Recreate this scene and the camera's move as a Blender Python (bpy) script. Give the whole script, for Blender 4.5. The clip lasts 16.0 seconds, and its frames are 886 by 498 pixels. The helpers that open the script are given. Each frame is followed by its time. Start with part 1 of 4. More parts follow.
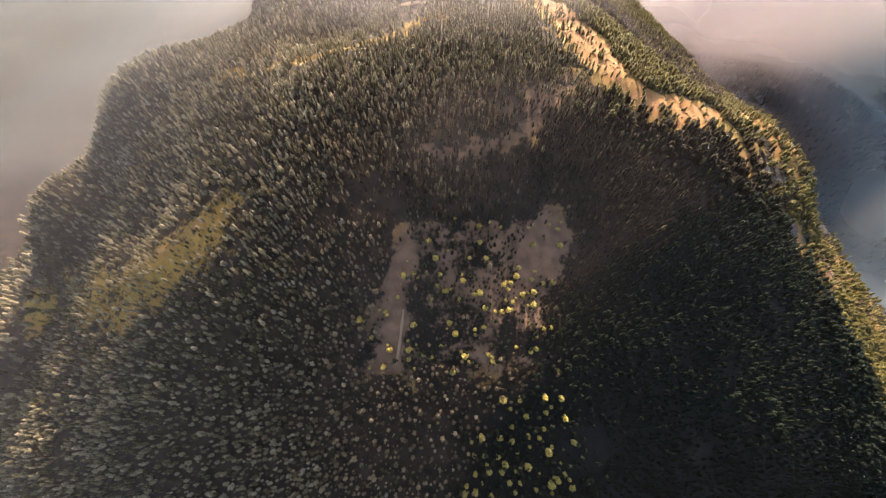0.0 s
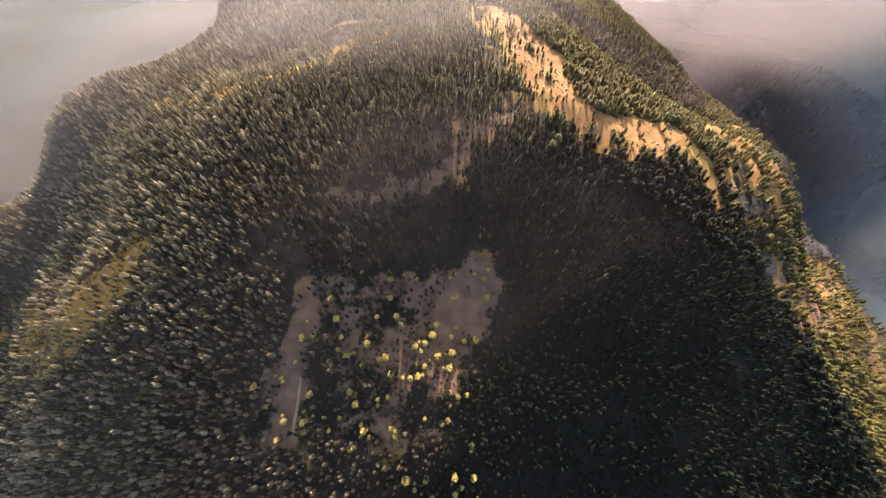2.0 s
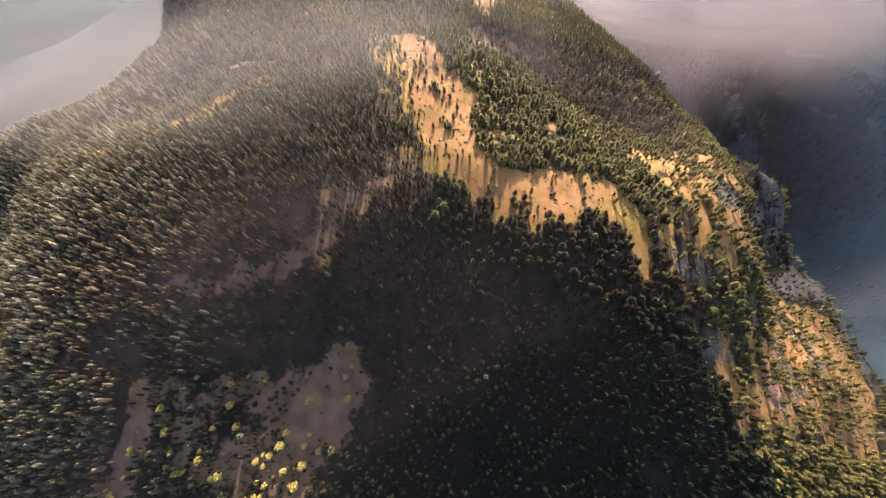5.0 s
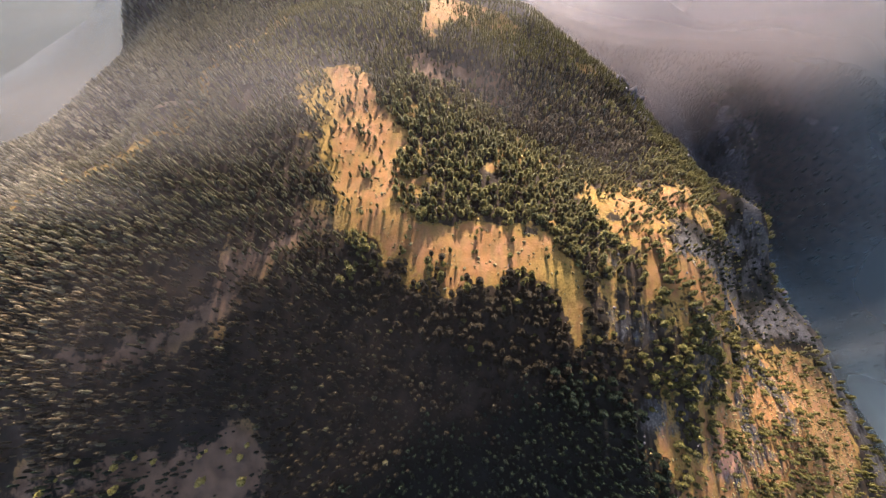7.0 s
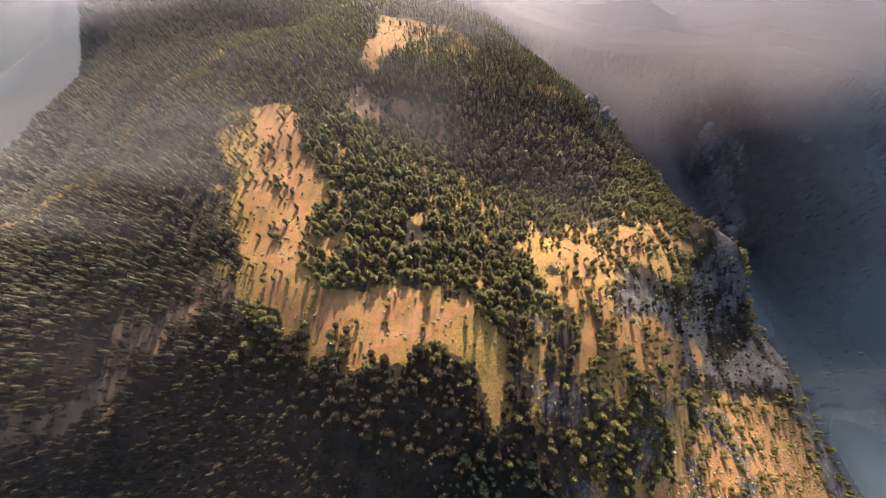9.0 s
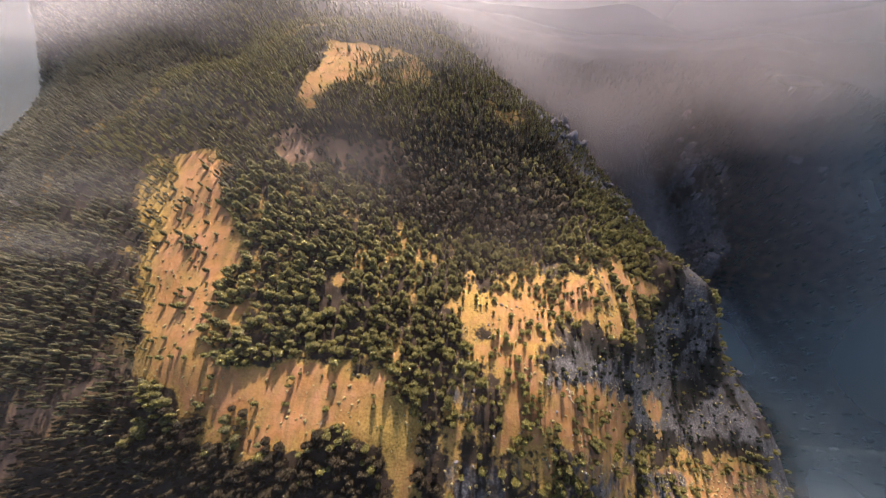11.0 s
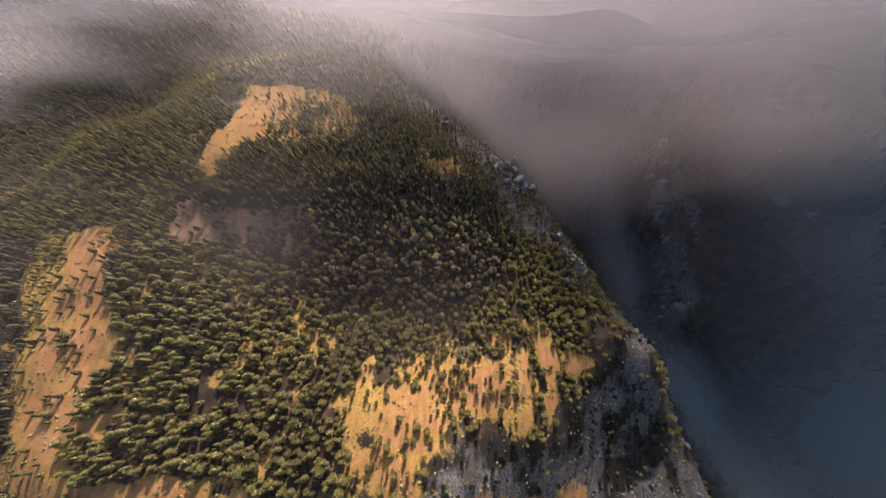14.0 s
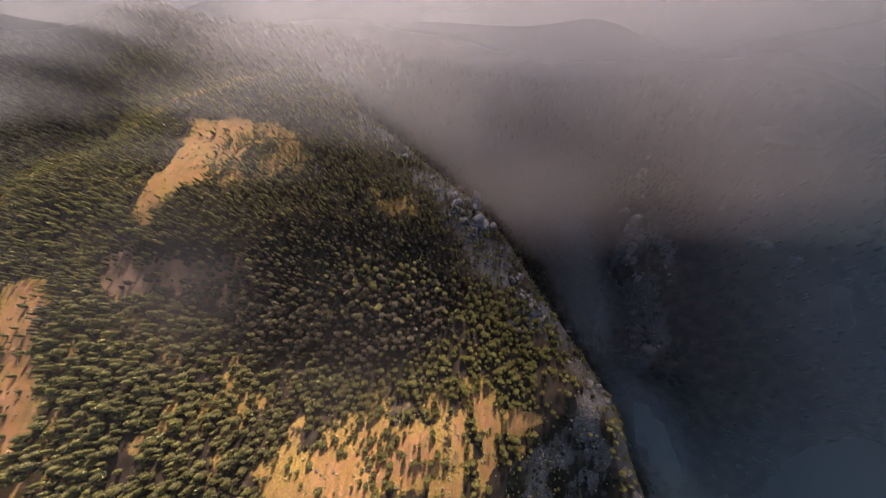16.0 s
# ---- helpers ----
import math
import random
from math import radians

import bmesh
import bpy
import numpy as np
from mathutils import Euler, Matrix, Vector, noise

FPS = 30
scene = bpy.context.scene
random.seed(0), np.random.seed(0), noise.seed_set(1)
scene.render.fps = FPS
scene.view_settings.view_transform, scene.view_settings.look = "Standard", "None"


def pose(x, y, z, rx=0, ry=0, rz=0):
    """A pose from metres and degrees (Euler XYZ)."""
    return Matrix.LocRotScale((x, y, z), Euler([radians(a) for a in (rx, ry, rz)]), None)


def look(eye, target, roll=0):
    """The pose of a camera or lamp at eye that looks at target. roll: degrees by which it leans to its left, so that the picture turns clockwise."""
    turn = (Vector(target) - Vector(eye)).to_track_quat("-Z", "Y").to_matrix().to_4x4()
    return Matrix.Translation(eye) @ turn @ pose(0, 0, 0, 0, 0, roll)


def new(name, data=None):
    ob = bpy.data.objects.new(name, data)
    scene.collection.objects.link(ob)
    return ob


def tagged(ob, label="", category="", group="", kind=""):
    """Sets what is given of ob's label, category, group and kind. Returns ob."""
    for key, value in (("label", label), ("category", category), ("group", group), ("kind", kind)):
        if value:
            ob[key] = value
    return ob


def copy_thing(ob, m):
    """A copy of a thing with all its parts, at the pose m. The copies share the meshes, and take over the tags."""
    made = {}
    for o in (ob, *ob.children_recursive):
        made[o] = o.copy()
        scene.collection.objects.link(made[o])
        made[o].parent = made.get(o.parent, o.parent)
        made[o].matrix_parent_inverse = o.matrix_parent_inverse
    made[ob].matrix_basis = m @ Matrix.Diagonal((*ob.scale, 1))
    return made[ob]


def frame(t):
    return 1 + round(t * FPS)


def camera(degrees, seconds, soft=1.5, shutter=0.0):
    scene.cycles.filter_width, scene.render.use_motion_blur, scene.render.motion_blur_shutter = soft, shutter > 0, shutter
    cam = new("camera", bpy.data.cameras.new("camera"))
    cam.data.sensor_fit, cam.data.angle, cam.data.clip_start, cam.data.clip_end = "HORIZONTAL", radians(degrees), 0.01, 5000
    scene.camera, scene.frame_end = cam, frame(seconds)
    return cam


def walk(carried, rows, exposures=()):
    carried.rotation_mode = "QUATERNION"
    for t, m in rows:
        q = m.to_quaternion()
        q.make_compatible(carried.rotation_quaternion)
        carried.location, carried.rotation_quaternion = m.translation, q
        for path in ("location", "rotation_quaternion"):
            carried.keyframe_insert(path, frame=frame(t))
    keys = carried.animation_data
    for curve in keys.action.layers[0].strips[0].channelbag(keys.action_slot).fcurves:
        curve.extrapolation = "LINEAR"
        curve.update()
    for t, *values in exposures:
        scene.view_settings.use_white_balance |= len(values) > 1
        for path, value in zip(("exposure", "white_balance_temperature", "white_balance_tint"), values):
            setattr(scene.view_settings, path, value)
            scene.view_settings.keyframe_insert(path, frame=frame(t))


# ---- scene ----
cam = camera(117.6, 16.0, soft=1.4)
# t, eye x y z, turn x y z
PATH = [
    (0.0, -5.81, -3.21, 308.64, 37.343, 0.567, -0.287),
    (0.5, 8.23, 5.37, 309.86, 37.326, 0.952, -0.068),
    (1.0, 22.27, 14.11, 311.14, 37.225, 1.385, 0.170),
    (1.5, 36.26, 23.00, 312.46, 37.062, 1.849, 0.420),
    (2.0, 50.18, 32.01, 313.82, 36.857, 2.329, 0.676),
    (2.5, 63.99, 41.14, 315.20, 36.625, 2.813, 0.934),
    (3.0, 77.67, 50.37, 316.59, 36.379, 3.293, 1.190),
    (3.5, 91.22, 59.70, 318.00, 36.129, 3.762, 1.442),
    (4.0, 104.61, 69.10, 319.41, 35.882, 4.214, 1.687),
    (4.5, 117.85, 78.59, 320.83, 35.644, 4.648, 1.923),
    (5.0, 130.93, 88.15, 322.25, 35.415, 5.060, 2.150),
    (5.5, 143.85, 97.78, 323.67, 35.198, 5.452, 2.368),
    (6.0, 156.62, 107.48, 325.08, 34.990, 5.824, 2.576),
    (6.5, 169.24, 117.25, 326.48, 34.791, 6.179, 2.776),
    (7.0, 181.71, 127.08, 327.88, 34.596, 6.520, 2.968),
    (7.5, 194.06, 136.99, 329.27, 34.401, 6.851, 3.155),
    (8.0, 206.28, 146.98, 330.66, 34.201, 7.174, 3.338),
    (8.5, 218.40, 157.05, 332.03, 33.991, 7.495, 3.519),
    (9.0, 230.41, 167.21, 333.40, 33.766, 7.816, 3.702),
    (9.5, 242.32, 177.46, 334.76, 33.519, 8.142, 3.889),
    (10.0, 254.15, 187.82, 336.10, 33.247, 8.476, 4.083),
    (10.5, 265.90, 198.30, 337.44, 32.945, 8.819, 4.287),
    (11.0, 277.58, 208.90, 338.76, 32.610, 9.174, 4.504),
    (11.5, 289.18, 219.64, 340.07, 32.240, 9.540, 4.737),
    (12.0, 300.70, 230.52, 341.36, 31.834, 9.916, 4.990),
    (12.5, 312.14, 241.57, 342.63, 31.394, 10.300, 5.266),
    (13.0, 323.48, 252.80, 343.88, 30.922, 10.685, 5.567),
    (13.5, 334.71, 264.22, 345.10, 30.424, 11.067, 5.897),
    (14.0, 345.81, 275.84, 346.28, 29.907, 11.436, 6.259),
    (14.5, 356.75, 287.69, 347.41, 29.382, 11.780, 6.654),
    (15.0, 367.50, 299.77, 348.50, 28.863, 12.085, 7.085),
    (15.5, 378.01, 312.11, 349.52, 28.365, 12.335, 7.553),
    (16.0, 388.25, 324.72, 350.47, 27.910, 12.509, 8.061),
]
walk(cam, [(t, pose(x, y, z, rx, ry, rz)) for t, x, y, z, rx, ry, rz in PATH], [(0.0, 2.42, 6600, 11), (4.0, 2.2, 6150, 11), (9.0, 1.83, 5750, 10), (12.5, 1.53, 5700, 10), (16.0, 1.12, 5700, 10)])

# ---------------------------------------------------------------- light
SUN_AZ, SUN_EL = 6.0, 31.0  # degrees from +y towards +x, degrees above the horizon
world = bpy.data.worlds.new("sky")
scene.world = world
world.use_nodes = True
wn = world.node_tree.nodes
sky = wn.new("ShaderNodeTexSky")
sky.sky_type, sky.sun_disc = "NISHITA", False
sky.sun_elevation, sky.sun_rotation = radians(SUN_EL), radians(SUN_AZ)
sky.air_density, sky.dust_density, sky.ozone_density = 0.9, 5.0, 1.0
wn["Background"].inputs["Strength"].default_value = 0.10
world.node_tree.links.new(sky.outputs["Color"], wn["Background"].inputs["Color"])
sun = new("sun", bpy.data.lights.new("sun", "SUN"))
sun.data.energy, sun.data.angle, sun.data.color = 5.0, radians(0.6), (1.0, 0.82, 0.65)
az, el = radians(SUN_AZ), radians(SUN_EL)
TO_SUN = Vector((math.sin(az) * math.cos(el), math.cos(az) * math.cos(el), math.sin(el)))
sun.matrix_world = look(TO_SUN * 900, (0, 0, 0))
scene.cycles.transparent_max_bounces = 32


# ---------------------------------------------------------------- materials
def material(name, rough=0.9):
    m = bpy.data.materials.new(name)
    m.use_nodes = True
    b = m.node_tree.nodes["Principled BSDF"]
    b.inputs["Roughness"].default_value = rough
    b.inputs["Specular IOR Level"].default_value = 0.15
    return m, m.node_tree.nodes, m.node_tree.links, b


def noise_node(nodes, links, scale, detail=5.0, vec=None):
    n = nodes.new("ShaderNodeTexNoise")
    n.inputs["Scale"].default_value, n.inputs["Detail"].default_value = scale, detail
    if vec is None:
        vec = nodes.new("ShaderNodeNewGeometry").outputs["Position"]
    links.new(vec, n.inputs["Vector"])
    return n.outputs["Fac"]


def ramp(nodes, links, fac, stops):
    r = nodes.new("ShaderNodeValToRGB")
    while len(r.color_ramp.elements) < len(stops):
        r.color_ramp.elements.new(0.5)
    for e, (p, c) in zip(r.color_ramp.elements, stops):
        e.position, e.color = p, (*c, 1)
    links.new(fac, r.inputs["Fac"])
    return r.outputs["Color"]


def mix(nodes, links, fac, a, b, kind="MIX"):
    n = nodes.new("ShaderNodeMix")
    n.data_type, n.blend_type = "RGBA", kind
    for sock, v in (("Factor", fac), ("A", a), ("B", b)):
        s = [i for i in n.inputs if i.name == sock and i.type == ("VALUE" if sock == "Factor" else "RGBA")][0]
        if isinstance(v, (int, float)):
            s.default_value = v
        elif isinstance(v, tuple):
            s.default_value = (*v, 1)
        else:
            links.new(v, s)
    return [o for o in n.outputs if o.type == "RGBA"][0]


def calc(nodes, links, op, a, b=0.0, clamp=False):
    n = nodes.new("ShaderNodeMath")
    n.operation, n.use_clamp = op, clamp
    for i, v in enumerate((a, b)):
        if isinstance(v, (int, float)):
            n.inputs[i].default_value = v
        else:
            links.new(v, n.inputs[i])
    return n.outputs[0]


def bump(nodes, links, b, height, strength, dist):
    n = nodes.new("ShaderNodeBump")
    n.inputs["Strength"].default_value, n.inputs["Distance"].default_value = strength, dist
    links.new(height, n.inputs["Height"])
    links.new(n.outputs["Normal"], b.inputs["Normal"])


def attribute(nodes, name):
    n = nodes.new("ShaderNodeAttribute")
    n.attribute_name = name
    return n.outputs["Fac"]


def ground_material():
    m, n, l, b = material("mountain_ground", 0.95)
    b.inputs["Specular IOR Level"].default_value = 0.15
    fine, mid = noise_node(n, l, 0.9, 6), noise_node(n, l, 0.12, 5)
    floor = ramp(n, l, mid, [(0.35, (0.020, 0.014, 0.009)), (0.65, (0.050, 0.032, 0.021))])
    # floor darkened under the firs and in the bowl: their shade put into colour
    floor = mix(n, l, attribute(n, "floor_shade"), floor, (0.010, 0.009, 0.007))
    dry = ramp(n, l, mid, [(0.3, (0.22, 0.104, 0.022)), (0.42, (0.27, 0.114, 0.033)), (0.7, (0.31, 0.140, 0.070))])
    stretch = n.new("ShaderNodeVectorMath")
    stretch.operation = "MULTIPLY"
    stretch.inputs[1].default_value = (1.0, 0.22, 0.3)
    l.new(n.new("ShaderNodeNewGeometry").outputs["Position"], stretch.inputs[0])
    # streaks along y: dry grass together with tree shadows, put into the colour
    streak = noise_node(n, l, 0.35, 4, stretch.outputs[0])
    dry = mix(n, l, calc(n, l, "MULTIPLY", calc(n, l, "SUBTRACT", streak, 0.46), 4.5, True), dry, (0.16, 0.088, 0.026))
    dry = mix(n, l, calc(n, l, "MULTIPLY", fine, 0.6), dry, (0.17, 0.105, 0.045))
    grass = ramp(n, l, fine, [(0.3, (0.12, 0.076, 0.017)), (0.5, (0.24, 0.146, 0.033)), (0.7, (0.33, 0.20, 0.055))])
    lush = calc(n, l, "MULTIPLY", calc(n, l, "SUBTRACT", noise_node(n, l, 0.07, 4), 0.50), 7.0, True)
    dry = mix(n, l, calc(n, l, "MAXIMUM", calc(n, l, "MULTIPLY", lush, 0.45), attribute(n, "sward")), dry, grass)
    earth = ramp(n, l, mid, [(0.35, (0.095, 0.056, 0.034)), (0.65, (0.185, 0.112, 0.070))])
    dry = mix(n, l, attribute(n, "soil"), dry, earth)
    # stone kept dark so that its colour carries the east slope's shade
    stone = ramp(n, l, fine, [(0.3, (0.034, 0.030, 0.029)), (0.5, (0.075, 0.066, 0.063)), (0.7, (0.18, 0.158, 0.15))])
    edge = calc(n, l, "ADD", attribute(n, "meadow"), calc(n, l, "MULTIPLY", calc(n, l, "SUBTRACT", mid, 0.5), 0.9))
    small = noise_node(n, l, 0.4, 5)
    edge = calc(n, l, "ADD", edge, calc(n, l, "MULTIPLY", calc(n, l, "SUBTRACT", small, 0.5), 0.9))
    rim = calc(n, l, "MULTIPLY", calc(n, l, "SUBTRACT", edge, 0.28), 5.0, True)
    edge = calc(n, l, "MULTIPLY", calc(n, l, "SUBTRACT", edge, 0.42), 3.0, True)
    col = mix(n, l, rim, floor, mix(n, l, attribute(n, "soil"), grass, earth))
    col = mix(n, l, edge, col, dry)
    redge = calc(n, l, "ADD", attribute(n, "rock"), calc(n, l, "MULTIPLY", calc(n, l, "SUBTRACT", mid, 0.5), 1.2))
    redge = calc(n, l, "ADD", redge, calc(n, l, "MULTIPLY", calc(n, l, "SUBTRACT", streak, 0.5), 0.9))
    redge = calc(n, l, "MULTIPLY", calc(n, l, "SUBTRACT", redge, 0.45), 3.5, True)
    stone = mix(n, l, calc(n, l, "MULTIPLY", calc(n, l, "SUBTRACT", mid, 0.45), 3.5, True), stone, (0.042, 0.035, 0.026))
    col = mix(n, l, redge, col, stone)
    col = mix(n, l, attribute(n, "clay"), col, (0.42, 0.20, 0.12))
    l.new(col, b.inputs["Base Color"])
    bump(n, l, b, calc(n, l, "ADD", fine, calc(n, l, "MULTIPLY", mid, 3.0)), 0.3, 0.8)
    return m


def foliage_material(name, dark, light, pale, see=0.25, bloom=0.45):
    """Leaves: each tuft has its own shade, each tree (layer "tone") its own paleness, whole stands drift in hue."""
    m, n, l, b = material(name, 0.75)
    g = n.new("ShaderNodeNewGeometry")
    isle = g.outputs["Random Per Island"]
    wide = noise_node(n, l, 0.022, 3)
    f = calc(n, l, "ADD", calc(n, l, "MULTIPLY", isle, 0.6), calc(n, l, "MULTIPLY", calc(n, l, "SUBTRACT", wide, 0.3), 0.9), True)
    col = ramp(n, l, f, [(0.0, dark), (1.0, light)])
    col = mix(n, l, attribute(n, "tone"), col, pale)
    b.inputs["Sheen Weight"].default_value, b.inputs["Sheen Roughness"].default_value = bloom, 0.45
    b.inputs["Sheen Tint"].default_value = (1.0, 0.9, 0.6, 1)
    grain = noise_node(n, l, 3.0, 3)
    col = mix(n, l, 1.0, col, ramp(n, l, grain, [(0.3, (0.6, 0.6, 0.6)), (0.7, (1.25, 1.2, 1.1))]), "MULTIPLY")
    l.new(col, b.inputs["Base Color"])
    t = n.new("ShaderNodeBsdfTranslucent")
    l.new(col, t.inputs["Color"])
    s = n.new("ShaderNodeMixShader")
    s.inputs["Fac"].default_value = see
    l.new(b.outputs[0], s.inputs[1])
    l.new(t.outputs[0], s.inputs[2])
    l.new(s.outputs[0], n["Material Output"].inputs["Surface"])
    return m


def bark_material():
    m, n, l, b = material("bark", 0.95)
    l.new(ramp(n, l, noise_node(n, l, 4.0), [(0.3, (0.07, 0.045, 0.03)), (0.7, (0.17, 0.12, 0.085))]), b.inputs["Base Color"])
    return m


def mist_material(name, colour, scale):
    """Thin drifting mist: mostly clear, milky where the sheet's density says so."""
    m, n, l, b = material(name, 1.0)
    n.remove(b)
    d = attribute(n, "milk")
    cloud = noise_node(n, l, scale, 4)
    cloud = calc(n, l, "MULTIPLY", calc(n, l, "SUBTRACT", cloud, 0.28), 2.3, True)
    soft = calc(n, l, "MULTIPLY", d, calc(n, l, "ADD", calc(n, l, "MULTIPLY", cloud, 0.2), 0.82), True)
    clear = n.new("ShaderNodeBsdfTransparent")
    milk, glow, both = n.new("ShaderNodeBsdfDiffuse"), n.new("ShaderNodeBsdfTranslucent"), n.new("ShaderNodeMixShader")
    # cool milk is bluer and darker: skylight and missing sun put into its colour
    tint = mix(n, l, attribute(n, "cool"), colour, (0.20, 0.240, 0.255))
    l.new(tint, milk.inputs["Color"])
    l.new(tint, glow.inputs["Color"])
    both.inputs["Fac"].default_value = 0.5
    l.new(milk.outputs[0], both.inputs[1])
    l.new(glow.outputs[0], both.inputs[2])
    s = n.new("ShaderNodeMixShader")
    l.new(soft, s.inputs["Fac"])
    l.new(clear.outputs[0], s.inputs[1])
    l.new(both.outputs[0], s.inputs[2])
    l.new(s.outputs[0], n["Material Output"].inputs["Surface"])
    return m


GROUND = ground_material()
PINE = foliage_material("pine_needles", (0.030, 0.029, 0.014), (0.17, 0.15, 0.07), (0.46, 0.40, 0.29), 0.45)
OLIVE = foliage_material("olive_pine_needles", (0.032, 0.030, 0.009), (0.23, 0.195, 0.042), (0.48, 0.41, 0.15), 0.4)
# fir needles nearly black: shade of flank and ravine put into their colour
SHADED_FIR = foliage_material("shaded_fir_needles", (0.0045, 0.008, 0.005), (0.015, 0.026, 0.0125), (0.045, 0.045, 0.022), 0.15, 0.04)
# brown needles that also carry the shade of slope and bowl
SHADED_LARCH = foliage_material("shaded_brown_larch_needles", (0.011, 0.008, 0.005), (0.055, 0.039, 0.020), (0.34, 0.26, 0.16), 0.3, 0.12)
GOLD = foliage_material("autumn_leaves", (0.16, 0.125, 0.02), (0.76, 0.62, 0.16), (0.74, 0.64, 0.30), 0.45)
BARK = bark_material()
SCRUB = foliage_material("dry_scrub", (0.10, 0.085, 0.035), (0.30, 0.22, 0.08), (0.42, 0.33, 0.18), 0.2)


def speckled(name, stops, scale, relief):
    m, n, l, b = material(name, 0.92)
    a = noise_node(n, l, scale, 6)
    broad = noise_node(n, l, scale * 0.12, 4)
    l.new(mix(n, l, 0.6, ramp(n, l, a, stops), ramp(n, l, broad, stops), "MIX"), b.inputs["Base Color"])
    bump(n, l, b, a, 0.7, relief)
    return m


ROCK = speckled("weathered_rock", [(0.3, (0.05, 0.041, 0.042)), (0.5, (0.115, 0.096, 0.095)), (0.7, (0.24, 0.205, 0.20))], 0.6, 0.35)
DEADWOOD = speckled("bleached_wood", [(0.3, (0.30, 0.26, 0.21)), (0.7, (0.55, 0.49, 0.41))], 3.0, 0.1)
TRACK = speckled("track_earth", [(0.3, (0.20, 0.13, 0.08)), (0.7, (0.34, 0.24, 0.15))], 0.8, 0.2)

# ---------------------------------------------------------------- the lie of the land
# heights of a smooth sheet on a coarse lattice, from west to east, rows from south to north
LX, LY, LSTEP = -520.0, -130.0, 130.0
LATTICE = np.array([
    [-47, -29, -8, 18, 33, 24, 3, -19, -48, -88, -133],
    [-32, 20, 68, 121, 143, 111, 80, 31, -22, -62, -93],
    [-24, 72, 146, 203, 215, 187, 166, 76, -7, -37, -46],
    [-26, 99, 205, 249, 259, 234, 204, 106, 12, -1, 12],
    [-41, 89, 210, 266, 273, 251, 205, 121, 67, 70, 72],
    [-44, 83, 203, 271, 284, 274, 212, 131, 120, 124, 101],
    [-33, 85, 196, 262, 264, 241, 185, 123, 97, 85, 76],
    [-11, 91, 183, 233, 229, 195, 151, 106, 66, 40, 31],
], float)
# smaller knolls: x, y, reach, height
KNOLLS = [
    (351, 305, 26, 9.0),
    (318, 235, 30, 19.5),
    (155, 400, 36, 0.4),
    (335, 440, 34, 9.4),
    (305, 85, 34, 2.1),
    (-55, 200, 36, -1.1),
    (250, 265, 30, -2.6),
    (66, 415, 26, 8.6),
    (112, 500, 24, 4.1),
    (214, 214, 22, 4.8),
    (138, 224, 22, 7.3),
    (180, 182, 20, 6.7),
    (-130, 640, 75, 82.9),
    (-225, 605, 75, 78.0),
    (375, 355, 26, 7.0),
    (388, 300, 24, 8.2),
    (-300, 110, 28, 5.8),
    (-105, 240, 34, 5.3),
    (372, 255, 22, 18.2),
    (-315, 345, 48, 35.6),
    (-375, 245, 36, 9.2),
    (-345, 290, 40, 39.5),
    (-390, 190, 36, 52.8),
    (165, 408, 26, 6.1),
    (-215, 112, 24, 5.2),
    (401, 388, 18, 5.8),
    (468, 293, 20, 11.0),
    (508, 374, 17, 50.0),
    (502, 438, 20, 21.0),
    (500, 492, 24, 16.2),
    (243, 511, 26, 10.7),
    (275, 470, 28, 9.4),
    (408, 143, 24, 11.2),
    (310, 180, 24, 7.5),
    (344, 288, 16, 6.5),
    (438, 330, 22, 20.0),
    (464, 316, 17, 22.0),
    (478, 215, 22, 8.0),
    # added rise that tips the low meadow towards the sun
    (330, 196, 14, 5.0),
]
# dells
DELLS = [
    (238, 330, 38, -18.0),
    (-105, 305, 40, -26.1),
    (375, 165, 34, -10.7),
    (55, 98, 32, -12.7),
    (400, 245, 26, -13.3),
    (48, 468, 28, -19.4),
    (86, 532, 26, -12.5),
    (132, 595, 28, -12.9),
    (176, 204, 22, -1.4),
    (300, 318, 22, -10.6),
    (-240, 160, 36, -11.6),
    (188, 354, 24, -7.3),
]
# the cliff on the ravine side, from the back of the summit to the south-east foot
CLIFF_LINE = [(190, 612), (243, 525), (283, 508), (341, 470), (374, 441), (407, 398), (450, 354), (480, 306), (490, 258), (496, 205), (506, 150), (520, 60)]
# a ravine east of the mountain: its floor line, from its mouth to its head
RAVINE = [(620, 20), (565, 170), (520, 290), (484, 375), (455, 430), (420, 490), (360, 545), (300, 605), (230, 690)]


def hashed(i, j, seed):
    v = np.sin(i * 127.1 + j * 311.7 + seed * 74.7) * 43758.5453
    return v - np.floor(v)


def value_noise(x, y, size, seed):
    u, v = x / size, y / size
    i, j = np.floor(u), np.floor(v)
    a, b = u - i, v - j
    a, b = a * a * (3 - 2 * a), b * b * (3 - 2 * b)
    return ((hashed(i, j, seed) * (1 - a) + hashed(i + 1, j, seed) * a) * (1 - b)
            + (hashed(i, j + 1, seed) * (1 - a) + hashed(i + 1, j + 1, seed) * a) * b) - 0.5


def smooth(lo, hi, v):
    s = np.clip((v - lo) / (hi - lo), 0, 1)
    return s * s * (3 - 2 * s)


def off_line(x, y, line):
    """Distance to a broken line, and how far along it (0 to 1)."""
    best, along = np.full(np.shape(x), 1e9), np.zeros(np.shape(x))
    for k, ((x0, y0), (x1, y1)) in enumerate(zip(line, line[1:])):
        dx, dy = x1 - x0, y1 - y0
        s = np.clip(((x - x0) * dx + (y - y0) * dy) / (dx * dx + dy * dy), 0, 1)
        d = np.hypot(x - x0 - s * dx, y - y0 - s * dy)
        along = np.where(d < best, (k + s) / (len(line) - 1), along)
        best = np.minimum(d, best)
    return best, along


